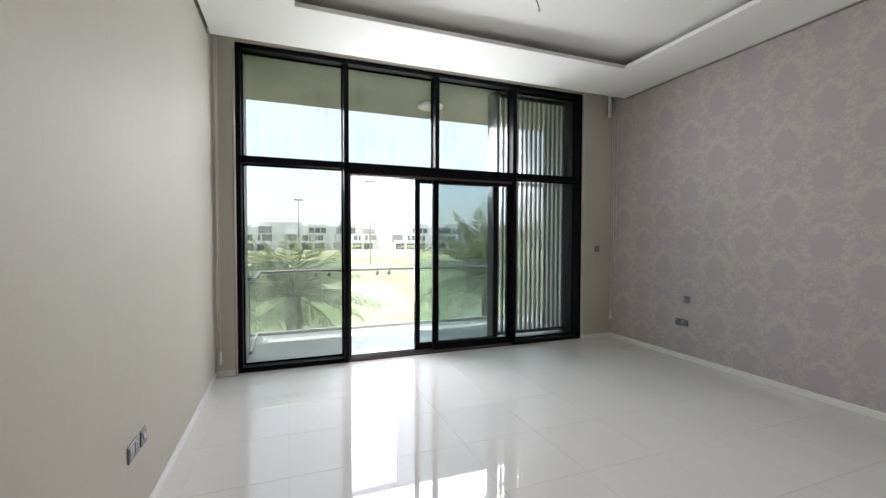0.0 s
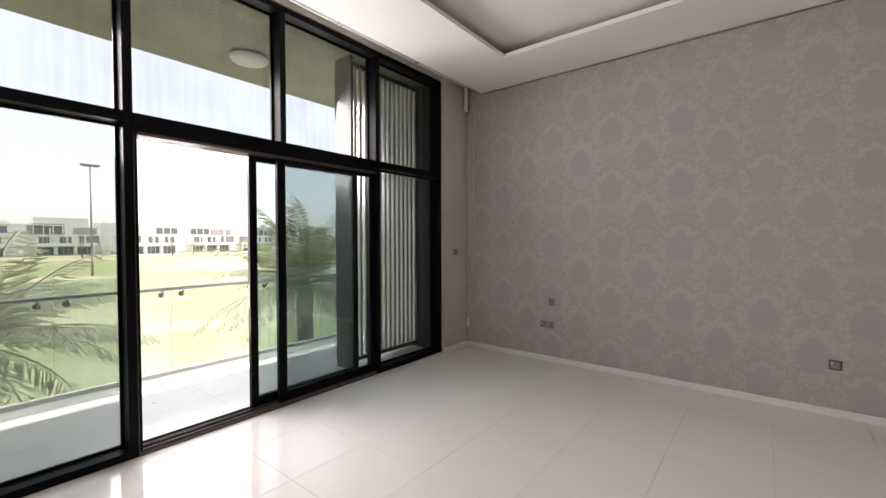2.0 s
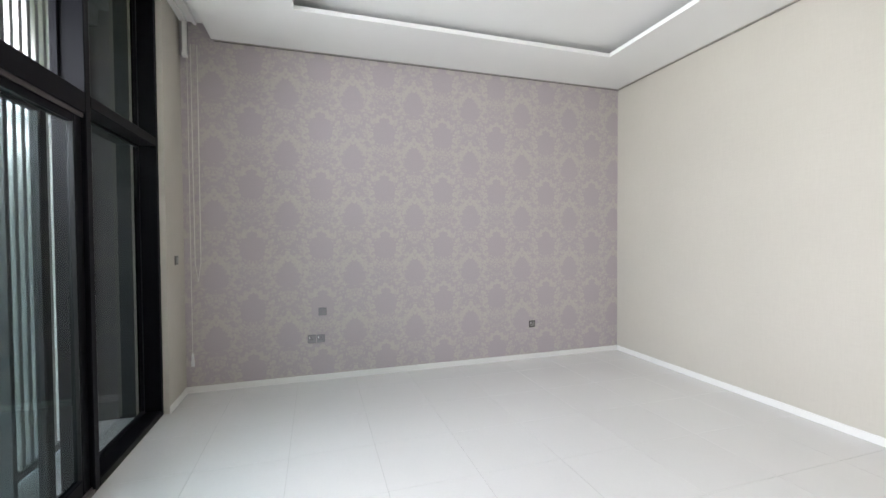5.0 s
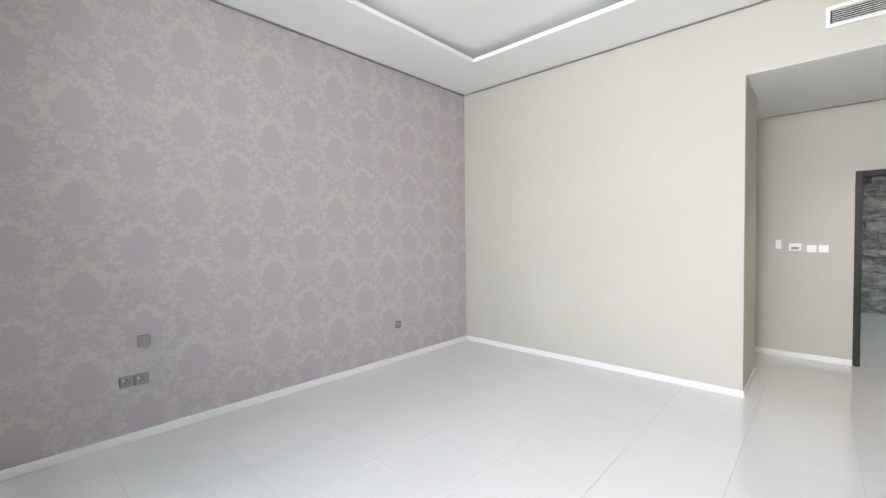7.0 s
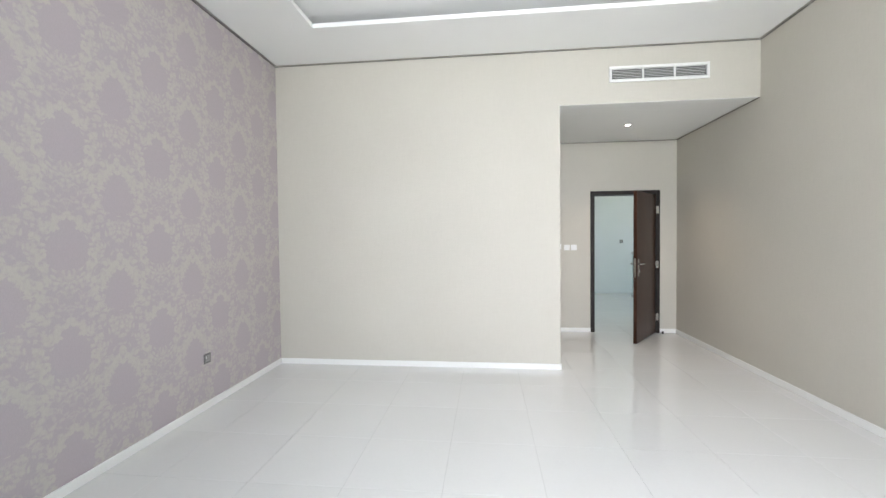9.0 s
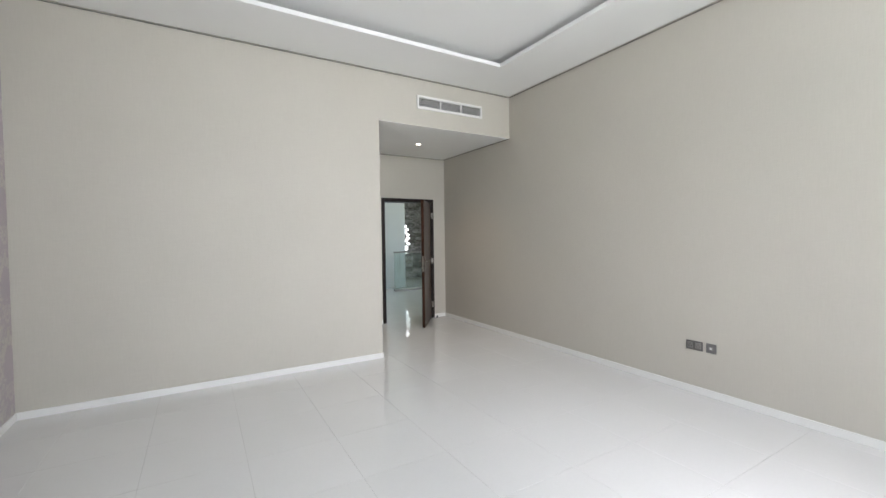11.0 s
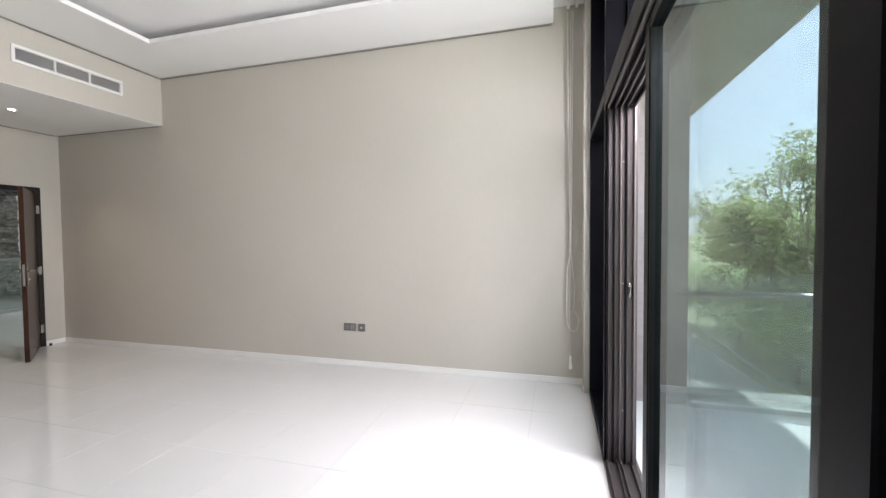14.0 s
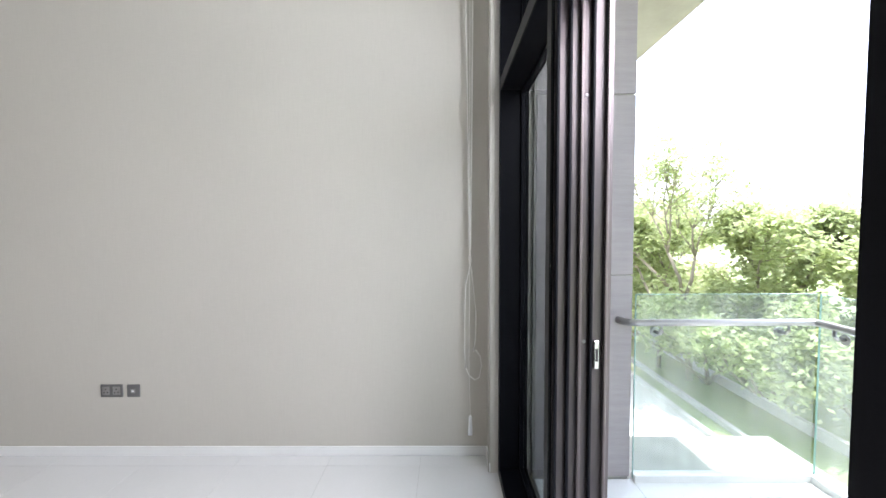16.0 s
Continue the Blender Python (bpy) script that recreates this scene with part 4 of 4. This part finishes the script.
def slat_screen():
    s = thing("slat_screen", (3.6, 5.55, -0.025), "fixed screen of tall pale vertical slats", "screen")
    part("side_fin", bx(((3.02, 5.40, -0.025), (3.055, 5.70, ZSOF)), bevel=0.003), M_FIN, s, "broad grey end fin")
    part("bottom_rail", bx(((3.06, 5.53, 0.03), (4.29, 5.60, 0.075)), bevel=0.002), M_FIN, s)
    part("top_rail", bx(((3.06, 5.53, ZSOF - 0.05), (4.29, 5.60, ZSOF)), bevel=0.002), M_FIN, s)
    part("middle_rail", bx(((3.06, 5.592, 2.315), (4.29, 5.615, 2.36)), bevel=0.002), M_FIN, s)
    x = 3.10
    while x < 4.27:
        part("slat", bx(((x, 5.54, 0.075), (x + 0.036, 5.59, ZSOF - 0.05)), bevel=0.003), M_SLAT, s)
        x += 0.083


slat_screen()


def ceiling_lamp(x, y):
    d = thing("soffit_lamp", (x, y, ZSOF), "round white opal balcony lamp, unlit, on the soffit", "ceiling lamp")
    part("base", lathe([(0.19, 0), (0.19, -0.02), (0.17, -0.02)], (x, y, ZSOF)), M_PLASTIC, d)
    part("diffuser", lathe([(0.21, -0.012), (0.213, -0.03), (0.19, -0.055), (0.13, -0.072), (0.05, -0.08), (0.004, -0.081)], (x, y, ZSOF), sides=40), M_OPAL, d)


ceiling_lamp(2.33, 6.38)


# ---- grounds ----
setting("ground", bx(((-2000, -2000, GROUND - 0.5), (2500, 3500, GROUND))), M_LAWN, "wide dry-edged green lawn running to the horizon", "ground")
setting("pavement", bx(((-60, YW + 0.25, GROUND), (60, 11.6, GROUND + 0.03))), M_PAVE, "pale paved terrace along the house", "pavement")
setting("pavement_kerb", bx(((-60, 11.6, GROUND), (60, 11.75, GROUND + 0.16)), ((-60, 12.4, GROUND), (60, 12.55, GROUND + 0.16)), ((-60, 14.4, GROUND), (60, 14.55, GROUND + 0.3))), M_PAVE, "pale concrete kerbs of the garden path", "kerb")
setting("road", bx(((-400, 176, GROUND), (700, 183, GROUND + 0.04))), M_PAVE, "pale access road before the far villas", "road")


def palm(x, y, base, height, seed, fronds=30, length=2.6, label="date palm with grey-green arching fronds"):
    rnd = random.Random(seed)
    p = thing("palm_tree", (x, y, base), label, "palm tree", "garden palms")
    top = base + height
    lean = rnd.uniform(-0.1, 0.1)
    part("trunk", tube([(x, y, base), (x + lean * 0.4, y, base + height * 0.5), (x + lean, y, top)], 0.19, 12, r1=0.15), M_BARK, p)
    bm = bmesh.new()
    for i in range(fronds):
        az = i * 2.399 + rnd.uniform(-0.25, 0.25)
        el0 = radians(rnd.choice((rnd.uniform(45, 80), rnd.uniform(0, 62), rnd.uniform(-20, 40))))
        ln = length * rnd.uniform(0.62, 1.12)
        d = Vector((math.cos(az), math.sin(az), 0))
        side = Vector((-d.y, d.x, 0))
        pos, el, spine = Vector((x + lean, y, top)), el0, []
        n = 22
        for k in range(n + 1):
            spine.append((pos.copy(), el))
            pos = pos + (d * math.cos(el) + Vector((0, 0, math.sin(el)))) * (ln / n)
            el -= radians(rnd.uniform(0.8, 3.0)) * (0.35 + 0.5 * math.cos(el0) + 0.9 * k / n)
        tube([q for q, _ in spine], 0.016, 4, bm, 0.003)
        for k in range(3, n + 1):
            q, e = spine[k]
            fwd = d * math.cos(e) + Vector((0, 0, math.sin(e)))
            up = side.cross(fwd)
            f = k / n
            ll = 0.42 * math.sin(math.pi * min(1, 0.18 + 0.8 * f)) ** 0.6 * rnd.uniform(0.85, 1.1)
            for s in (-1, 1):
                for h in (0.0, 0.5):
                    o = q + fwd * (ln / n) * h
                    tip = o + (side * s * 0.75 + fwd * rnd.uniform(0.45, 0.95) + up * rnd.uniform(0.1, 0.5)).normalized() * ll + Vector((0, 0, -0.05 * rnd.random()))
                    w = fwd * 0.017
                    mid = (o * 0.45 + tip * 0.55) + up * 0.02
                    a, b2, c, e2 = bm.verts.new(o), bm.verts.new(mid - w), bm.verts.new(tip), bm.verts.new(mid + w)
                    bm.faces.new((a, b2, c, e2))
    part("crown", bm, M_FROND, p)
    return p


palm(0.30, 8.9, GROUND, 4.3, 3, 40, 1.85)
palm(4.72, 8.95, GROUND, 4.6, 7, 52, 2.1)
palm(-2.6, 13.5, GROUND, 3.2, 13, 28, 2.6)


def broadleaf(x, y, base, height, spread, seed, leaves_n=5200, leaf=0.10, label="leafy green garden tree with an uneven crown", bushy=False):
    rnd = random.Random(seed)
    t = thing("tree", (x, y, base), label, "tree", "garden trees")
    wood_bm = bmesh.new()
    tips = []

    def grow(p, d, ln, r, depth):
        q = p + d * ln
        m = (p + q) / 2 + Vector((rnd.uniform(-1, 1), rnd.uniform(-1, 1), 0)) * ln * 0.06
        tube([p, m, q], r, 6, wood_bm, r * 0.65)
        if depth == 0:
            tips.append((q, d, ln))
            return
        if depth < 3:
            tips.append((m, d, ln * 0.7))
        for _ in range(3 if depth > 1 else 4):
            nd_ = (d + Vector((rnd.uniform(-1, 1) * spread, rnd.uniform(-1, 1) * spread, rnd.uniform(-0.35, 0.6)))).normalized()
            grow(q, nd_, ln * rnd.uniform(0.6, 0.82), r * 0.6, depth - 1)

    if bushy:
        for k in range(4):
            a = k * 1.57 + rnd.uniform(-0.4, 0.4)
            grow(Vector((x, y, base)), Vector((math.cos(a), math.sin(a), 0.9)).normalized(), height * 0.26, height * 0.012, 3)
    else:
        grow(Vector((x, y, base)), Vector((rnd.uniform(-0.08, 0.08), rnd.uniform(-0.08, 0.08), 1)).normalized(), height * 0.30, height * 0.013, 4)
    part("trunk", wood_bm, M_TBARK, t)
    bm = bmesh.new()
    per = max(4, leaves_n // len(tips))
    for q, d, ln in tips:
        rad = 0.34 + 0.1 * rnd.random()
        for _ in range(per):
            o = q + Vector((rnd.gauss(0, 1), rnd.gauss(0, 1), rnd.gauss(0, 0.8))) * rad * 0.62
            a = Vector((rnd.uniform(-1, 1), rnd.uniform(-1, 1), rnd.uniform(-0.7, 0.4))).normalized()
            b = a.cross(Vector((rnd.uniform(-1, 1), rnd.uniform(-1, 1), 1))).normalized()
            s = leaf * rnd.uniform(0.7, 1.3)
            v = [bm.verts.new(o), bm.verts.new(o + a * s * 0.5 + b * s * 0.26), bm.verts.new(o + a * s), bm.verts.new(o + a * s * 0.5 - b * s * 0.26)]
            bm.faces.new(v)
    part("crown", bm, M_LEAF, t)
    return t


for tx_, ty_, th_, ts_ in ((-14.0, 13.2, 7.6, 21), (-17.2, 14.8, 7.4, 22), (-12.4, 15.4, 7.8, 23), (-19.6, 13.4, 7.9, 24), (-15.8, 18.0, 7.4, 25), (-21.5, 17.4, 8.0, 26), (-11.0, 18.2, 7.4, 27), (-8.2, 19.0, 6.6, 28)):
    broadleaf(tx_, ty_, GROUND, th_, 0.9, ts_, 8500, 0.22)
broadleaf(-12.6, 13.6, GROUND, 9.4, 0.7, 31, 5000, 0.17, "tall thin garden tree with sparse pale leaves")
for bx_, by_, bh_, bs_ in ((-12.2, 14.0, 6.2, 41), (-15.4, 15.2, 6.6, 42), (-10.6, 14.8, 5.8, 43), (-17.6, 15.6, 6.8, 44), (-13.8, 16.0, 6.4, 45), (-8.8, 16.2, 5.6, 46), (-20.6, 15.0, 6.8, 47)):
    broadleaf(bx_, by_, GROUND, bh_, 1.0, bs_, 8000, 0.22, "dense bright green garden shrub beyond the terrace", True)


# ---- far villas and floodlight masts ----
def villa(x, y, var):
    rnd = random.Random(var)
    v = thing("villa", (x, y, GROUND), "white flat-roofed modern villa with grey upper boxes", "house", "far villas")
    z, W, D = GROUND, 21.0, 12.0
    part("wall", bx(((x - W / 2, y, z), (x + W / 2, y + D, z + 3.4))), M_VWHITE, v)
    a = rnd.choice((-1, 1))
    part("upper_storey", bx(((x - W / 2 + 1, y - 1.2, z + 3.5), (x + W / 2 - 1, y + D, z + 7.0))), M_VWHITE, v)
    xb = x + a * 4.5
    part("roof_box", bx(((xb - 4.2, y - 0.6, z + 7.0), (xb + 4.2, y + D - 2, z + 10.6 + rnd.uniform(-0.4, 1.4)))), M_VWHITE if var % 3 else M_VGREY, v)
    part("roof", bx(((x - W / 2 + 0.4, y - 1.9, z + 6.9), (x + W / 2 - 0.4, y + D, z + 7.25))), M_VWHITE, v)
    xc = x - a * 6.2
    part("roof_room", bx(((xc - 2.6, y + 0.4, z + 7.2), (xc + 2.6, y + D - 3, z + 9.9 + rnd.uniform(-0.3, 0.6)))), M_VWHITE if var % 2 else M_VGREY, v)
    part("roof_canopy", bx(((xb - 4.9, y - 1.7, z + 10.4), (xb + 4.9, y + D - 2, z + 10.65))), M_VWHITE, v)
    for k in range(5):
        fx = x - W / 2 + 1.3 + k * 4.6 + rnd.uniform(-0.6, 0.6)
        part("blade", bx(((fx, y - 2.2, z + 3.5), (fx + 0.35, y - 1.2, z + (9.6 if k == var % 5 else 7.0)))), M_VWHITE, v)
    part("roof_glass", bx(((xb - 3.9, y - 0.72, z + 7.7), (xb + 3.9, y - 0.6, z + 9.9))), M_VDARK, v)
    part("cladding", bx(((x - a * 6.5 - 2.6, y - 1.5, z + 3.6), (x - a * 6.5 + 2.6, y - 1.2, z + 6.9))), M_VGREY, v, "grey clad bay")
    for k in range(3):
        gx = x - 7.4 + k * 5.3
        w = part("window", bx(((gx, y - 0.08, z + 0.2), (gx + 4.2, y + 0.1, z + 2.8))), M_VDARK, v)
        part("window_frame", bx(*[((gx + j * 1.4 - 0.06, y - 0.14, z + 0.2), (gx + j * 1.4 + 0.06, y - 0.08, z + 2.8)) for j in range(4)]), M_VWHITE, w)
        w = part("window", bx(((gx + 0.3, y - 1.30, z + 4.2), (gx + 3.6, y - 1.1, z + 6.5))), M_VDARK, v)
        part("window_frame", bx(*[((gx + 0.3 + j * 1.1 - 0.05, y - 1.36, z + 4.2), (gx + 0.3 + j * 1.1 + 0.05, y - 1.30, z + 6.5)) for j in range(4)]), M_VWHITE, w)
    for k in range(4):
        wx = xb - 3.9 + k * 2.5
        part("roof_mullion", bx(((wx, y - 0.85, z + 7.4), (wx + 0.3, y - 0.7, z + 10.4))), M_VWHITE, v)
    part("balcony", bx(((x - W / 2 + 2, y - 3.0, z + 3.25), (x + W / 2 - 2, y - 1.2, z + 3.55)), ((x - W / 2 + 2, y - 3.0, z + 3.55), (x + W / 2 - 2, y - 2.9, z + 4.3))), M_VWHITE, v)
    for k in range(4):
        px = x - W / 2 + 2.2 + k * 5.1
        part("column", bx(((px, y - 2.9, z), (px + 0.5, y - 2.4, z + 3.3))), M_VWHITE, v)


for k, vx in enumerate(range(-84, 420, 23)):
    villa(vx, 186 + 6 * ((k * 7) % 3) - 0.00035 * (vx - 40) ** 2, k + 1)


def mast(x, y, h):
    m = thing("floodlight_mast", (x, y, GROUND), "tall grey floodlight mast on the golf course", "street lamp", "floodlight masts")
    part("pole", tube([(x, y, GROUND), (x, y, GROUND + h)], 0.16, 8, r1=0.08), M_VGREY, m)
    part("crossarm", bx(((x - 0.9, y - 0.05, GROUND + h - 0.1), (x + 0.9, y + 0.05, GROUND + h)), bevel=0.01), M_VGREY, m)
    for o in (-0.8, 0.0, 0.8):
        part("floodlight", bx(((x + o - 0.35, y - 0.35, GROUND + h), (x + o + 0.35, y + 0.25, GROUND + h + 0.3)), bevel=0.05), M_VGREY, m)


setting("backdrop_far_villas", bx(*[((x, 236 + (k * 5) % 11, GROUND), (x + 16 + (k * 7) % 9, 250, GROUND + 11.0 + (k * 3) % 5)) for k, x in enumerate(range(-140, 560, 21))]), M_VWHITE, "pale second row of distant villas", "houses")
mast(2.8, 118, 15.6)
mast(15.6, 82, 16.6)
for sx, sy, sd in ((52, 160, 31), (60, 164, 32), (84, 158, 33), (30, 168, 34), (-12, 165, 35), (110, 162, 36), (140, 160, 37)):
    palm(sx, sy, GROUND, 3.6, sd, 16, 2.4, "small far palm beside the access road")


# ---- stone cladding, floor tiles (pieces) ----
def stone_wall(x0, x1, yy, name):
    base = setting(name, bx(((x0, yy, 0), (x1, yy + 0.02, ZTOP))), M_GROUT, "backing of a grey split-stone feature wall", "wall")
    rnd = random.Random(5)
    z = 0.0
    meshes = []
    for k in range(12):
        w, d, lean = 0.24 + 0.07 * (k % 5), 0.03 + 0.022 * (k % 4), 0.02 * (k % 3 - 1)
        bm = bx(((0, 0, 0), (w, d, 1.0)))
        for vert in bm.verts:
            if vert.co.y > 0.01:
                vert.co.x += rnd.uniform(-0.01, 0.01)
                vert.co.y += rnd.uniform(-0.018, 0.018) + lean * vert.co.z
        me = bpy.data.meshes.new("stone")
        bm.to_mesh(me)
        bm.free()
        me.materials.append(M_STONE)
        meshes.append((me, w))
    while z < ZTOP - 0.12:
        x, high = x0, rnd.uniform(0.07, 0.16)
        while x < x1 - 0.05:
            me, w = meshes[rnd.randrange(12)]
            o = new("stone", me)
            o.location = (x, yy + 0.02, z)
            o.scale = (min(1.0, (x1 - x) / w), 1, high - 0.004)
            o.parent = base
            x += w + 0.003
        z += high


stone_wall(-0.25, 0.5, HY, "wall_stone_1")
stone_wall(-3.77, -1.9, -8.9, "wall_stone_2")
setting("wall_hall_pier", bx(((-4.6, -8.9, 0), (-4.22, -8.72, ZTOP)), ((-4.2, -8.9, 0), (-4.02, -8.76, ZTOP)), ((-4.0, -8.9, 0), (-3.79, -8.80, ZTOP)), bevel=0.004), M_HALL, "stepped pale painted pier beside the stone wall", "wall")


def tiled(name, rects, x0, y0, size, z, material, label, thick=0.010, gap=0.0018):
    """Tiles on a bed: one object per tile, cut at the edges of the rectangles."""
    bed = setting(name, bx(*[((a, b, z - thick - 0.2), (c, d, z - 0.0018)) for a, b, c, d in rects]), M_GROUT, label, "floor")
    shared = {}
    for a, b, c, d in rects:
        i0, i1 = math.floor((a - x0) / size), math.ceil((c - x0) / size)
        j0, j1 = math.floor((b - y0) / size), math.ceil((d - y0) / size)
        for i in range(i0, i1):
            for j in range(j0, j1):
                xa, xb = max(a, x0 + i * size), min(c, x0 + (i + 1) * size)
                ya, yb = max(b, y0 + j * size), min(d, y0 + (j + 1) * size)
                if xb - xa < 0.01 or yb - ya < 0.01:
                    continue
                w, h = round(xb - xa - gap, 4), round(yb - ya - gap, 4)
                if (w, h) not in shared:
                    bm = bmesh.new()
                    e = 0.0005
                    lo = [bm.verts.new(p) for p in ((0, 0, -0.006), (w, 0, -0.006), (w, h, -0.006), (0, h, -0.006))]
                    md = [bm.verts.new(p) for p in ((0, 0, -e), (w, 0, -e), (w, h, -e), (0, h, -e))]
                    tp = [bm.verts.new(p) for p in ((e, e, 0), (w - e, e, 0), (w - e, h - e, 0), (e, h - e, 0))]
                    for r1, r2 in ((lo, md), (md, tp)):
                        for k in range(4):
                            bm.faces.new((r1[k], r1[(k + 1) % 4], r2[(k + 1) % 4], r2[k]))
                    bm.faces.new(tp)
                    me = bpy.data.meshes.new("tile")
                    bm.to_mesh(me)
                    bm.free()
                    me.materials.append(material)
                    shared[w, h] = me
                o = new("tile", shared[w, h])
                o.location = (xa + gap / 2, ya + gap / 2, z)
                o.parent = bed


tiled("floor", [(XL, YB, XR, YF), (XL, YD, XC, YB), (XC, YD, 3.2, YS), (DX0, YD - T, DX1, YD)], 0.75, 0.35, 0.6, 0.0, M_TILE, "polished pale grey porcelain tile floor")
tiled("floor_hall", [(-4.6, HY, 4.2, YD - T), (-4.6, -8.9, -1.9, HY)], 0.75, 0.35, 0.6, 0.0, M_TILE, "polished pale porcelain floor of the stair hall")
tiled("floor_balcony", [(-0.33, 5.26, BX1 + 0.6, 6.92)], 0.45, 5.26, 0.6, -0.012, M_OUTTILE, "pale matt porcelain balcony floor")
